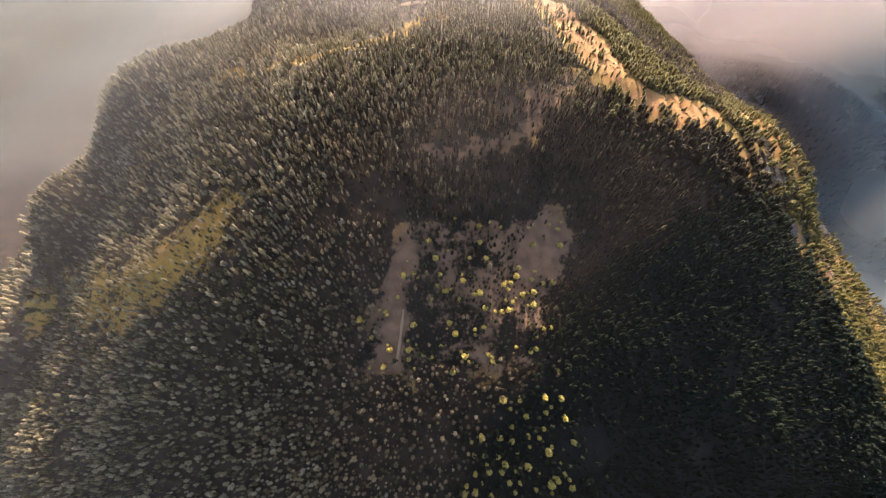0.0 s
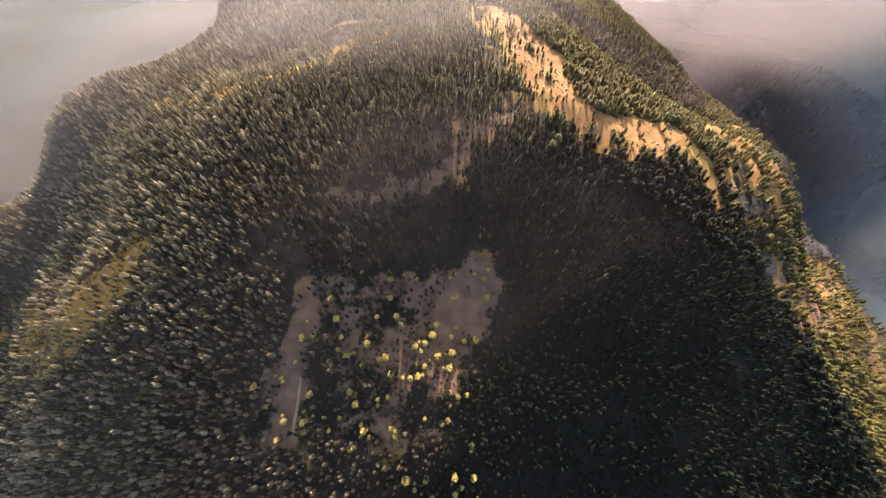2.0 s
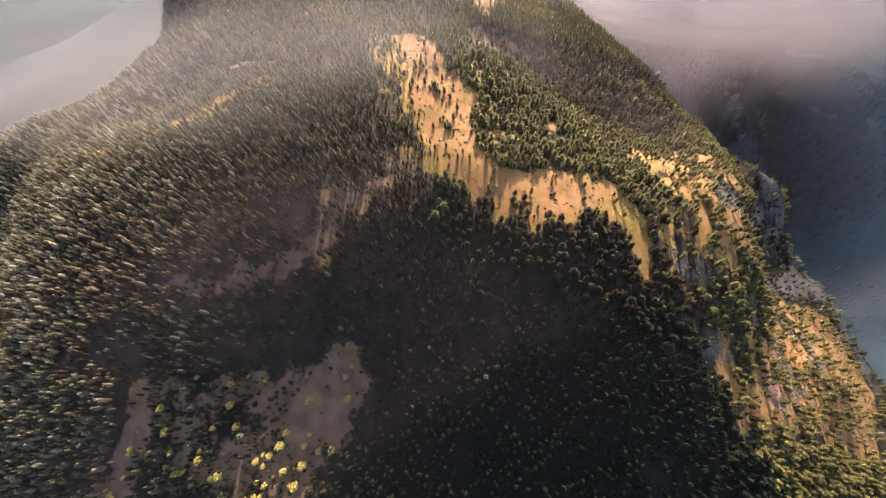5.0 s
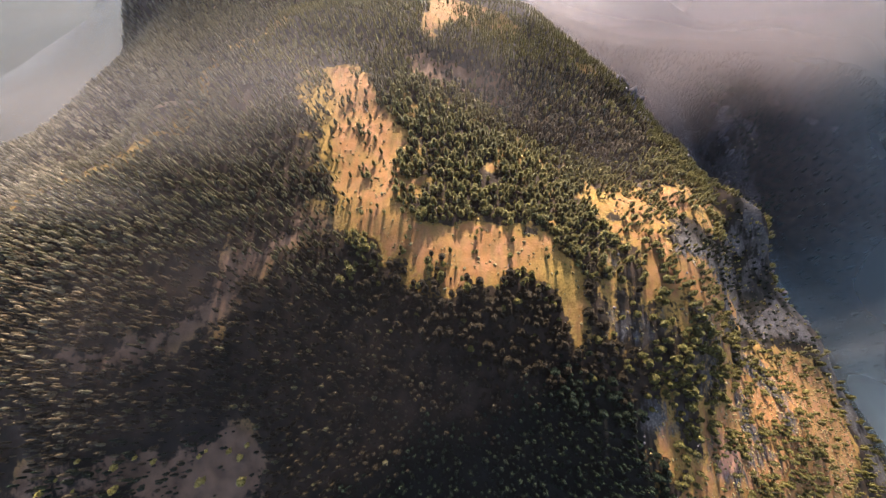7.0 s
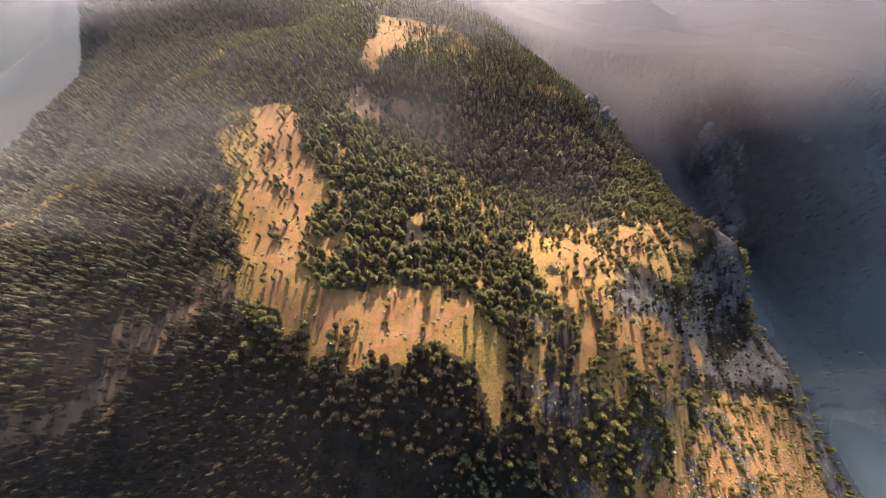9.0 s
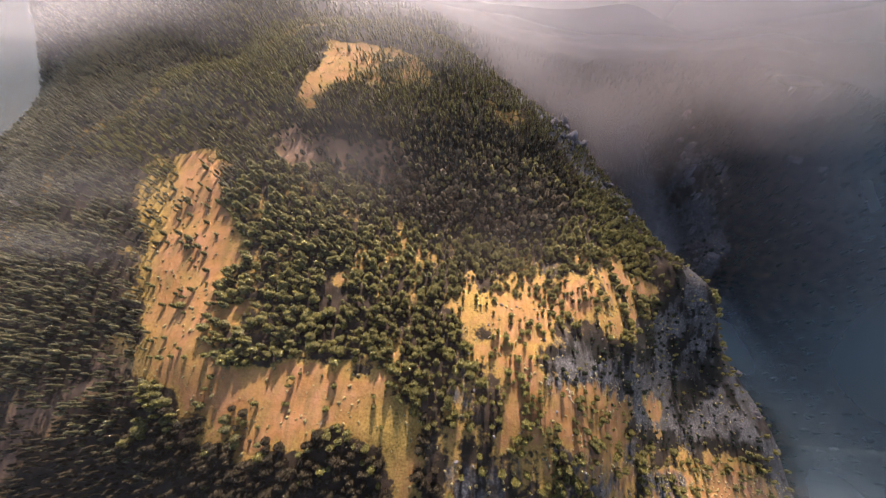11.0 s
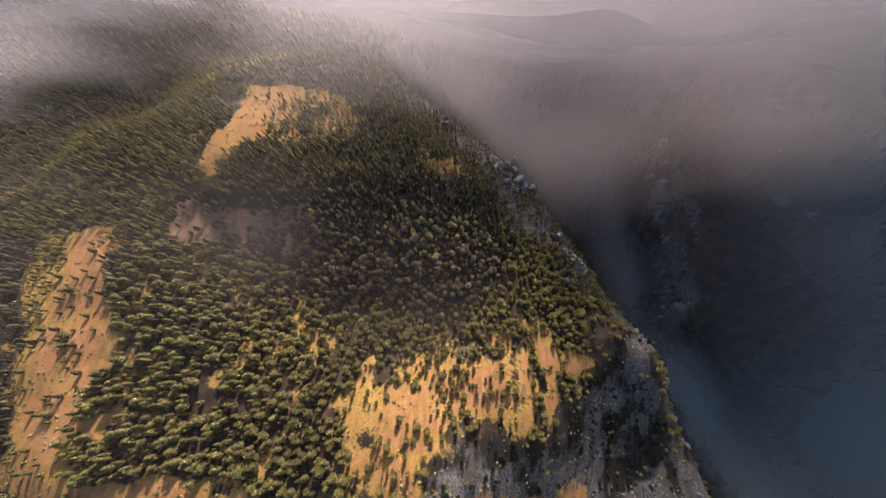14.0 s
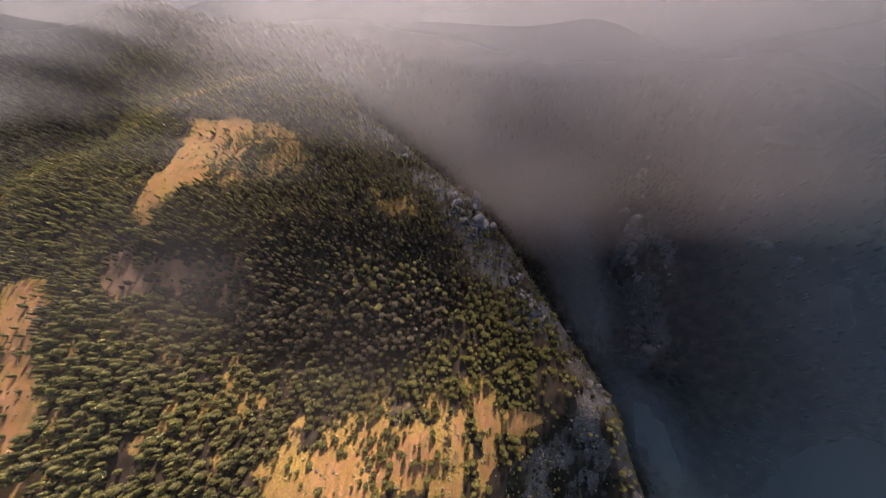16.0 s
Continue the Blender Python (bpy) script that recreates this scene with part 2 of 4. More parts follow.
def inside(x, y, poly):
    """How far inside an outline (metres, minus outside)."""
    d, _ = off_line(x, y, list(poly) + [poly[0]])
    hit = np.zeros(np.shape(x), bool)
    for (x0, y0), (x1, y1) in zip(poly, list(poly[1:]) + [poly[0]]):
        cross = (y0 > y) != (y1 > y)
        hit ^= cross & (x < (x1 - x0) * (y - y0) / ((y1 - y0) or 1e-9) + x0)
    return np.where(hit, d, -d)


def past_cliff(x, y):
    """How far out beyond the cliff's edge (metres, minus on the mountain)."""
    d, _ = off_line(x, y, CLIFF_LINE)
    edge = np.interp(y, [p[1] for p in CLIFF_LINE[::-1]], [p[0] for p in CLIFF_LINE[::-1]])
    return np.where(x > edge, d, -d)


def height(x, y):
    x, y = np.asarray(x, float), np.asarray(y, float)
    ny, nx = LATTICE.shape
    u, v = np.clip((x - LX) / LSTEP, 1, nx - 2.001), np.clip((y - LY) / LSTEP, 1, ny - 2.001)
    i, j = np.floor(u).astype(int), np.floor(v).astype(int)
    a, b = u - i, v - j
    wa = [(1 - a) ** 3, 3 * a ** 3 - 6 * a * a + 4, -3 * a ** 3 + 3 * a * a + 3 * a + 1, a ** 3]
    wb = [(1 - b) ** 3, 3 * b ** 3 - 6 * b * b + 4, -3 * b ** 3 + 3 * b * b + 3 * b + 1, b ** 3]
    z = sum(wb[q] * wa[p] * LATTICE[j - 1 + q, i - 1 + p] for q in range(4) for p in range(4)) / 36
    for kx, ky, r, h in KNOLLS + DELLS:
        z = z + h * np.exp(-((x - kx) ** 2 + (y - ky) ** 2) / (2 * r * r))
    out = np.hypot(x - np.clip(x, -390, 650), y - np.clip(y, 0, 650))
    z = z + (-40 + 90 * value_noise(x, y, 420, 3) - z) * smooth(0, 330, out)
    d, s = off_line(x, y, RAVINE)
    z = z - 65 * np.exp(-(d / 36) ** 2) * smooth(1.0, 0.7, s) * smooth(210, 330, y)
    e = past_cliff(x, y)
    z = z - 45 * smooth(3, 30, e) * (1 - 0.9 * smooth(40, 150, e)) * smooth(600, 520, y)
    z = z + 0.62 * np.clip(y, -120, 0)
    z = z + 5 * value_noise(x, y, 70, 1) + 2.4 * value_noise(x, y, 27, 2) + 1.0 * value_noise(x, y, 11, 5)
    return z


# open ground: outlines in plan
RIDGE_MEADOW = [(80, 337), (100, 342), (112, 325), (124, 299), (131, 293), (132, 274), (134, 256), (151, 252), (153, 242), (143, 238), (143, 223), (122, 218), (102, 214), (102, 229), (97, 251), (88, 268), (87, 292), (81, 320)]
SHELF_MEADOW = [(102, 214), (121, 222), (144, 222), (166, 230), (178, 225), (190, 226), (210, 232), (214, 219), (222, 221), (228, 213), (229, 200), (238, 201), (240, 194), (240, 177), (233, 172), (230, 188), (225, 191), (214, 195), (198, 192), (175, 191), (161, 192), (145, 196), (142, 204), (120, 210)]
EAST_MEADOW = [(261, 281), (266, 273), (276, 272), (285, 281), (299, 292), (326, 292), (344, 294), (348, 277), (337, 272), (320, 266), (312, 253), (314, 245), (304, 244), (291, 248), (297, 238), (304, 232), (302, 212), (293, 208), (289, 219), (281, 236), (269, 240), (267, 246), (277, 252), (269, 268)]
LOW_MEADOW = [(300, 216), (310, 225), (320, 223), (330, 229), (336, 226), (341, 220), (355, 223), (365, 221), (363, 209), (353, 203), (337, 203), (300, 204)]
RIM_MEADOW = [(362, 320), (373, 325), (374, 312), (393, 315), (413, 316), (409, 309), (393, 304), (400, 295), (394, 287), (383, 300), (370, 299)]
LOW_PATCH = [(380, 229), (399, 233), (406, 226), (390, 219), (381, 222)]
RIM_CROWN = [(300, 333), (344, 360), (390, 366), (384, 330), (340, 304), (290, 302)]
ROCK_SLOPE = [(308, 249), (318, 253), (339, 263), (350, 257), (368, 259), (396, 285), (421, 309), (432, 335), (446, 335), (464, 284), (475, 253), (483, 226), (485, 205), (437, 201), (391, 200), (367, 207), (368, 217), (343, 221), (335, 229), (316, 226), (306, 225)]
CAP_MEADOW = [(139, 474), (154, 486), (172, 497), (181, 492), (171, 474), (164, 464), (165, 449), (167, 434), (160, 421), (159, 405), (151, 400), (143, 411), (148, 422), (153, 432), (153, 445), (147, 462)]
CAP_GLADE = [(172, 494), (194, 498), (214, 484), (230, 463), (230, 450), (214, 444), (203, 432), (189, 429), (182, 430), (170, 432), (162, 449), (164, 469)]
CAP_STREAK = [(275, 443), (296, 453), (314, 456), (315, 441), (294, 436)]
HOLLOW = [(133, 369), (166, 383), (199, 388), (210, 378), (211, 344), (202, 338), (190, 345), (170, 350), (143, 349)]
SOUTH_CLEARING = [(-29, 100), (-5, 106), (16, 117), (55, 126), (75, 116), (78, 96), (73, 83), (56, 74), (54, 56), (52, 38), (-58, 35), (-47, 58), (-37, 91)]
WEST_LANE = [(-29, 100), (-21, 100), (-26, 76), (-28, 54), (-30, 38), (-43, 36), (-43, 54), (-38, 79)]
EAST_LANE = [(37, 102), (49, 112), (55, 122), (69, 119), (77, 109), (76, 93), (72, 83), (63, 80), (55, 85), (45, 79), (40, 92)]
GULLY = [(-27, 141), (-22, 149), (2, 152), (22, 158), (36, 173), (51, 183), (59, 201), (87, 222), (99, 217), (80, 205), (67, 188), (58, 173), (31, 155), (20, 145), (-9, 141)]
WEST_BAND = [(-470, 142), (-403, 132), (-275, 113), (-202, 107), (-178, 115), (-156, 125), (-157, 110), (-180, 99), (-211, 86), (-265, 78), (-379, 97), (-470, 112)]
EAST_SCREE = [(385, 186), (458, 196), (490, 188), (483, 145), (466, 110), (445, 93), (285, 96), (309, 116), (321, 139), (357, 163)]
RIDGE_HALO = [(53, 353), (75, 339), (90, 290), (90, 267), (99, 247), (84, 254), (74, 284), (64, 315)]
STREAKS = [(284, 247), (299, 248), (303, 224), (298, 205), (279, 204), (287, 222)]
MEADOWS = (RIDGE_MEADOW, SHELF_MEADOW, EAST_MEADOW, LOW_MEADOW, LOW_PATCH, RIM_MEADOW, CAP_MEADOW, WEST_LANE, EAST_LANE, EAST_SCREE, STREAKS)
CREST_LINE = [(-207, 255), (-106, 242), (-65, 247), (-43, 250), (-21, 268), (-2, 292), (-5, 325), (-6, 351), (11, 381), (30, 411), (60, 455), (97, 481), (124, 518), (146, 575)]
SPUR_LINE = [(508, 366), (506, 440), (500, 500), (520, 560), (560, 610), (585, 690)]


EAST_SLOPE = [(262, 300), (300, 312), (350, 322), (385, 318), (420, 270), (415, 215), (440, 190), (400, 130), (330, 105), (268, 110), (262, 150), (250, 185), (250, 240)]
SADDLE = [(128, 330), (160, 345), (200, 325), (262, 320), (262, 250), (250, 215), (215, 225), (165, 240), (135, 262)]
CLAY = [(323, 133), (341, 136), (334, 120), (315, 115)]


def meadow_at(x, y):
    x, y = x + 12 * value_noise(x, y, 19, 51) + 9 * value_noise(x, y, 7, 53), y + 18 * value_noise(x, y, 23, 52) + 12 * value_noise(x, y, 8, 54)
    m = np.max([smooth(-9, 7, inside(x, y, p)) for p in MEADOWS], axis=0)
    m = np.maximum(m, (0.45 + 0.7 * value_noise(x, y, 9, 56)) * smooth(-6, 5, inside(x, y, RIDGE_HALO)))
    m = np.maximum(m, np.clip(0.42 + 0.8 * value_noise(x, y, 17, 57), 0.1, 0.75) * smooth(-8, 8, inside(x, y, SOUTH_CLEARING)))
    m = np.maximum(m, (0.62 + 0.7 * value_noise(x, y, 13, 55)) * smooth(-8, 6, np.maximum(inside(x, y, GULLY), inside(x, y, HOLLOW))))
    m = np.maximum(m, (0.48 + 0.9 * value_noise(x, y * 0.5, 9, 58)) * smooth(-8, 6, np.maximum(inside(x, y, CAP_GLADE), inside(x, y, CAP_STREAK))))
    m = np.maximum(m, (0.42 + 0.34 * smooth(-300, -230, x) + 0.7 * value_noise(x, y, 16, 59)) * smooth(-30, 8, inside(x, y, WEST_BAND)))
    d, _ = off_line(x, y, CREST_LINE)
    m = np.maximum(m, 0.44 * smooth(12, 4, d))
    slope = smooth(-10, 14, inside(x, y, EAST_SLOPE)) * (0.34 + 1.4 * value_noise(x, y * 0.3, 8, 31)) * (1 - 0.8 * smooth(-6, 6, inside(x, y, ROCK_SLOPE)))
    glade = smooth(-10, 10, inside(x, y, SADDLE)) * (0.10 + 1.2 * value_noise(x, y * 0.4, 9, 32))
    return np.maximum(m, np.clip(np.maximum(slope, glade), 0, 1))


FIR_FLANK = [(58, 39), (61, 61), (85, 75), (115, 96), (146, 112), (180, 125), (211, 142), (229, 166), (258, 147), (272, 114), (288, 89), (306, 62), (323, 39), (380, -60), (-20, -60), (20, 12)]
FIR_BOWL = [(206, 382), (234, 409), (300, 426), (329, 420), (349, 385), (343, 361), (318, 339), (289, 329), (235, 330), (211, 333)]


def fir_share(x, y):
    """Where firs darkened for shade take over from pines: the south-east flank and the shady bowl, thinning out towards
    the crest.
    """
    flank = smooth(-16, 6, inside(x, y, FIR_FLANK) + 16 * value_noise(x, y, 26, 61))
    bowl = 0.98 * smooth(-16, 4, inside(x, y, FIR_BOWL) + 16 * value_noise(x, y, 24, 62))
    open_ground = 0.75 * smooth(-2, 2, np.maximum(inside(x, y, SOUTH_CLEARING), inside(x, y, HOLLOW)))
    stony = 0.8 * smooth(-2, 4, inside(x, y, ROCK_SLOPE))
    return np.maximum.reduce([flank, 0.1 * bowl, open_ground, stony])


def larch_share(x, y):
    """Brown larches, darkened for shade, in the shady bowl and on the slope between the firs and the meadow shelf."""
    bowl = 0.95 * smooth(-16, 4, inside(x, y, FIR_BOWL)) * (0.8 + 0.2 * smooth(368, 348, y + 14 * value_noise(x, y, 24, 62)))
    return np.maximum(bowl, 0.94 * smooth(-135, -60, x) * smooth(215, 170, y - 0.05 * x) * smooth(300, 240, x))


def soil_at(x, y):
    return np.max([smooth(-14, 2, inside(x, y, p)) for p in (HOLLOW, SOUTH_CLEARING, GULLY)], axis=0)


def rock_at(x, y):
    d, _ = off_line(x, y, CLIFF_LINE)
    lit = smooth(-8, 8, inside(x, y, EAST_SLOPE))
    e, _ = off_line(x, y, SPUR_LINE)
    d = np.minimum(d, e * 1.4) - 18 * smooth(360, 385, y) * smooth(480, 455, y) * smooth(320, 340, x)
    wx, wy = x + 10 * value_noise(x, y, 14, 36), y + 10 * value_noise(x, y, 14, 37)
    grassy = np.max([smooth(-4, 4, inside(wx, wy, p)) for p in (EAST_MEADOW, LOW_MEADOW, LOW_PATCH, RIM_MEADOW, STREAKS)], axis=0)
    slope = smooth(-7, 7, inside(wx, wy, ROCK_SLOPE))
    return np.maximum.reduce([smooth(30, 8, d) * (0.75 - 0.35 * smooth(455, 500, y) + 0.8 * value_noise(x, y, 17, 35)), slope * (1 - grassy) * np.clip(0.62 + 1.1 * value_noise(x, y, 17, 38) + 0.5 * value_noise(x, y, 6, 39), 0, 1), 0.18 * smooth(-8, 8, inside(x, y, EAST_SCREE)),
                              lit * (1 - grassy) * (1.0 * value_noise(x, y, 20, 33) + 0.05 + 0.3 * smooth(245, 200, y))])


def sheet_axis(lo, hi, step, far, grow=1.12):
    """Even steps from lo to hi, then ever wider ones out to far."""
    mid = list(np.arange(lo, hi + step, step))
    a, d = mid[-1], step
    while a < far:
        d *= grow
        a += d
        mid.append(a)
    a, d = mid[0], step
    while a > -far:
        d *= grow
        a -= d
        mid.insert(0, a)
    return np.array(mid)


def mesh_from(name, verts, faces, mat, smooth_shade=False, **layers):
    """A mesh object from arrays of corners and triangles or quads, with float layers on its corners."""
    me = bpy.data.meshes.new(name)
    verts, faces = np.asarray(verts, np.float32), np.asarray(faces, np.int32)
    me.vertices.add(len(verts))
    me.vertices.foreach_set("co", verts.ravel())
    k = faces.shape[1]
    me.loops.add(faces.size)
    me.loops.foreach_set("vertex_index", faces.ravel())
    me.polygons.add(len(faces))
    me.polygons.foreach_set("loop_start", np.arange(0, faces.size, k, dtype=np.int32))
    if smooth_shade:
        me.polygons.foreach_set("use_smooth", np.ones(len(faces), bool))
    for key, val in layers.items():
        me.attributes.new(key, "FLOAT", "POINT").data.foreach_set("value", np.asarray(val, np.float32))
    me.materials.append(mat)
    me.update(calc_edges=True)
    return me


def patch(x, y, cx, cy, r):
    return np.exp(-((x - cx) ** 2 + (y - cy) ** 2) / (2 * r * r))


def grid_faces(nx, ny):
    i = (np.arange(ny - 1)[:, None] * nx + np.arange(nx - 1)[None, :]).ravel()
    return np.stack([i, i + 1, i + nx + 1, i + nx], 1)


gx, gy = sheet_axis(-420, 620, 3.5, 40000), sheet_axis(-60, 640, 3.5, 40000)
GX, GY = np.meshgrid(gx, gy)
GZ = height(GX, GY)
ground = new("ground", mesh_from("ground", np.stack([GX.ravel(), GY.ravel(), GZ.ravel()], 1), grid_faces(len(gx), len(gy)), GROUND, True,
                                 meadow=meadow_at(GX, GY).ravel(), rock=rock_at(GX, GY).ravel(), soil=soil_at(GX, GY).ravel(), sward=np.minimum(1.0, np.maximum.reduce([smooth(-10, 2, inside(GX, GY, RIDGE_HALO)), smooth(-12, 6, inside(GX, GY, WEST_BAND)), 0.15 * smooth(-12, 6, inside(GX, GY, CAP_MEADOW)), smooth(22, 14, off_line(GX, GY, CREST_LINE)[0]), 1.3 * patch(GX, GY, 99, 222, 11), 1.2 * patch(GX, GY, 228, 200, 12), patch(GX, GY, 268, 270, 9)])).ravel(), floor_shade=np.maximum(fir_share(GX, GY), smooth(-14, 4, inside(GX, GY, FIR_BOWL))).ravel(), clay=smooth(-3, 3, inside(GX, GY, CLAY)).ravel()))
tagged(ground, "forested mountain with dry meadows, rocky edge and dark ravine", "ground", kind="structure")

# ---------------------------------------------------------------- mist
def mist(name, label, above, level, density, colour, scale, seed):
    """One sheet of mist that lies over the land, or level where the land falls away below it, milky by its density."""
    ax, ay = sheet_axis(-560, 900, 16, 4200, 1.25), sheet_axis(-100, 900, 16, 4200, 1.25)
    X, Y = np.meshgrid(ax, ay)
    land = height(X, Y) + above
    for _ in range(4):
        land = np.maximum(land, (np.roll(land, 1, 0) + np.roll(land, -1, 0) + np.roll(land, 1, 1) + np.roll(land, -1, 1)) / 4)
    low = level(X, Y) + 0 * X
    Z = np.logaddexp(land / 36, low / 36) * 36 + 1.5 * value_noise(X, Y, 220, seed)
    d = density(X, Y)
    faces = grid_faces(len(ax), len(ay))
    faces = faces[d.ravel()[faces].max(1) > 0.004]
    ob = new(name, mesh_from(name, np.stack([X.ravel(), Y.ravel(), Z.ravel()], 1), faces, mist_material(name, colour, scale), True, milk=d.ravel(), cool=bank_cool(X, Y).ravel()))
    return tagged(ob, label, "mist", kind="structure")


def bank_level(x, y):
    """The mist's surface: deep below the cliff in the south-east, rising up the ravine and behind the mountain."""
    level = 105 - 50 * smooth(-200, -300, x) * smooth(300, 160, y) + 95 * smooth(330, 950, y) + 60 * smooth(480, 900, y) * smooth(-430, -130, x) * smooth(430, 180, x)
    return level + (-5 + 80 * smooth(260, 520, y) - level) * smooth(330, 470, x - 0.3 * (y - 300)) * smooth(900, 560, y)


def bank_density(x, y):
    """Thick behind the mountain and to the west, thinner in the ravine, milky again out in the south-east."""
    north = 0.95 * smooth(540, 760, y) * (1 - 0.62 * smooth(-130, -320, x))
    west = 0.22 * smooth(-250, -420, x)
    ravine = 0.7 * smooth(470, 760, y) * smooth(230, 340, x)
    east = smooth(400, 470, x) * (0.32 + 0.55 * smooth(440, 260, y)) + 0.4 * smooth(640, 860, x)
    return np.clip(np.maximum.reduce([north, west, ravine, east]), 0, 1)


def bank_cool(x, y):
    """Mist coloured for the light on it: bluish out to the east and west, warm over the ravine."""
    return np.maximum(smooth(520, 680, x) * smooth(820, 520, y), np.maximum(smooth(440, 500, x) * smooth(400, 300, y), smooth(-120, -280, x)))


def mist_bank():
    """The mist that fills the valleys: one sheet at its level, thinning out where it laps against the slopes."""
    ax, ay = sheet_axis(-560, 900, 12, 40000, 1.25), sheet_axis(-100, 900, 12, 40000, 1.25)
    X, Y = np.meshgrid(ax, ay)
    Z = bank_level(X, Y) + 6 * value_noise(X, Y, 130, 11)
    d = bank_density(X, Y) * smooth(2, 55, Z - height(X, Y)) * (1 + 0.35 * value_noise(X, Y, 60, 12))
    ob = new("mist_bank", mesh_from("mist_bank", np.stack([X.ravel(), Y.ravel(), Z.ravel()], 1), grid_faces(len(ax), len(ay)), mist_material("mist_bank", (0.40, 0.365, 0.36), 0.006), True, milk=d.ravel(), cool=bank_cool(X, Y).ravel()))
    return tagged(ob, "pale grey morning mist filling the valleys round the mountain", "mist", kind="structure")


mist_bank()
# wisps that lie in the hollow, the gully and the clearings
def wisp_density(x, y):
    """A faint milk standing in for air haze on the slopes and thicker wisps in the hollow, the gully and the clearings.
    """
    base = smooth(-420, -300, x) * smooth(470, 400, x) * smooth(640, 520, y) * 0.02
    wisps = (0.26 * patch(x, y, 172, 366, 26) + 0.2 * patch(x, y, 205, 352, 20) + 0.14 * patch(x, y, 285, 334, 30) + 0.16 * patch(x, y, 10, 152, 26) + 0.14 * patch(x, y, 55, 185, 20) + 0.12 * patch(x, y, 66, 104, 20)
             + 0.1 * patch(x, y, -30, 70, 24) + 0.05 * patch(x, y, 140, 145, 40))
    return base + wisps * (1 + 0.8 * value_noise(x, y, 24, 18))


mist("mist_wisp", "thin brownish mist lying in hollows and clearings", 9, lambda x, y: -500.0, wisp_density, (0.19, 0.155, 0.135), 0.02, 17)


def haze_density(x, y):
    """A thin milky layer standing in for air haze over the western and upper slopes."""
    upper = 0.04 * smooth(300, 90, x) * smooth(200, 320, y) * smooth(-200, -100, x) * smooth(440, 350, y)
    west = 0.32 * smooth(-60, -220, x) * smooth(-310, -230, x) * (0.3 + 0.7 * smooth(60, 240, y))
    hill = 0.6 * smooth(470, 580, y) * smooth(110, -30, x) * smooth(800, 700, y) * smooth(-330, -230, x)
    return np.maximum(np.maximum(upper, west) * smooth(520, 400, y), hill) * (1 + 0.5 * value_noise(x, y, 80, 24))


mist("haze_layer", "high thin milky layer standing in for haze over the mountain", 22, lambda x, y: 232.0, haze_density, (0.40, 0.37, 0.37), 0.004, 23)


def valley_density(x, y):
    """Thin haze over the ravine and the slopes beyond it, bluer and thicker out to the east."""
    out = past_cliff(x, y)
    return smooth(24, 80, out) * (0.26 + 0.36 * smooth(500, 620, x) + 0.25 * smooth(640, 860, x)) * smooth(900, 700, y) * (1 + 0.5 * value_noise(x, y, 70, 26))


mist("valley_haze", "thin blue haze lying over the valley slopes", 20, lambda x, y: -500.0, valley_density, (0.21, 0.175, 0.165), 0.006, 27)


# distance haze built as shapes: upright milky sheets one behind the other, thickening behind the summit
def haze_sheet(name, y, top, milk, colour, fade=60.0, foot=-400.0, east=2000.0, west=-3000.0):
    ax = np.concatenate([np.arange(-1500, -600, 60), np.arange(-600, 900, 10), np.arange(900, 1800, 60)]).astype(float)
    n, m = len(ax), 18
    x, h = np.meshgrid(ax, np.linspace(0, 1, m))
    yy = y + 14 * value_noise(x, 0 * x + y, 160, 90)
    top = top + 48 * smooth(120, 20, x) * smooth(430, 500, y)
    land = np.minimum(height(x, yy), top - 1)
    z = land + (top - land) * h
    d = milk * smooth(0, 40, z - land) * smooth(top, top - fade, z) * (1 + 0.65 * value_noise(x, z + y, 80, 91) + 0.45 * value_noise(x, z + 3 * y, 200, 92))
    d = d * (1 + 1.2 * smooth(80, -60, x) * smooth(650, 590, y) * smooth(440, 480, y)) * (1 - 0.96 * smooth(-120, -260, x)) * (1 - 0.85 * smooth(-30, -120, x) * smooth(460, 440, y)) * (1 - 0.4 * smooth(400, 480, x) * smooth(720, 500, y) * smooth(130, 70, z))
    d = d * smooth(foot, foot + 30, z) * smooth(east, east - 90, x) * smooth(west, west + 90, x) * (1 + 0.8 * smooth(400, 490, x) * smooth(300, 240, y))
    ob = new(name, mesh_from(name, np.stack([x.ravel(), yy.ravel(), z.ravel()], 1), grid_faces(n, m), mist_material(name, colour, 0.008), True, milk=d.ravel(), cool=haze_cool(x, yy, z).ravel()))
    return tagged(ob, "thin upright milky sheet standing in for distance haze", "mist", kind="structure")


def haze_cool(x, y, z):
    """Haze coloured for the light on it: bluish low over the ravine and out to the west."""
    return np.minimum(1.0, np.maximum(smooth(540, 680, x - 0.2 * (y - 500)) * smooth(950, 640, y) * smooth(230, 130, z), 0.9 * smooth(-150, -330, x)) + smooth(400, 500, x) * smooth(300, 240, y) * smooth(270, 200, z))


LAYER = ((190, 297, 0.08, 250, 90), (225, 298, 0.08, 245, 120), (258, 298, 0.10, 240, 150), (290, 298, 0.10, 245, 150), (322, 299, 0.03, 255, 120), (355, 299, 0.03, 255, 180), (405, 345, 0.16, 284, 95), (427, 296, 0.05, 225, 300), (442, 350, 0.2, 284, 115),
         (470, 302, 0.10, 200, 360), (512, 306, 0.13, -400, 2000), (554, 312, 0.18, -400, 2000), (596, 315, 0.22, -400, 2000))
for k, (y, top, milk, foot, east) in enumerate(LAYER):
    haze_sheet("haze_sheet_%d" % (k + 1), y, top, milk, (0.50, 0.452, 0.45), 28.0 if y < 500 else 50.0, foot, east)
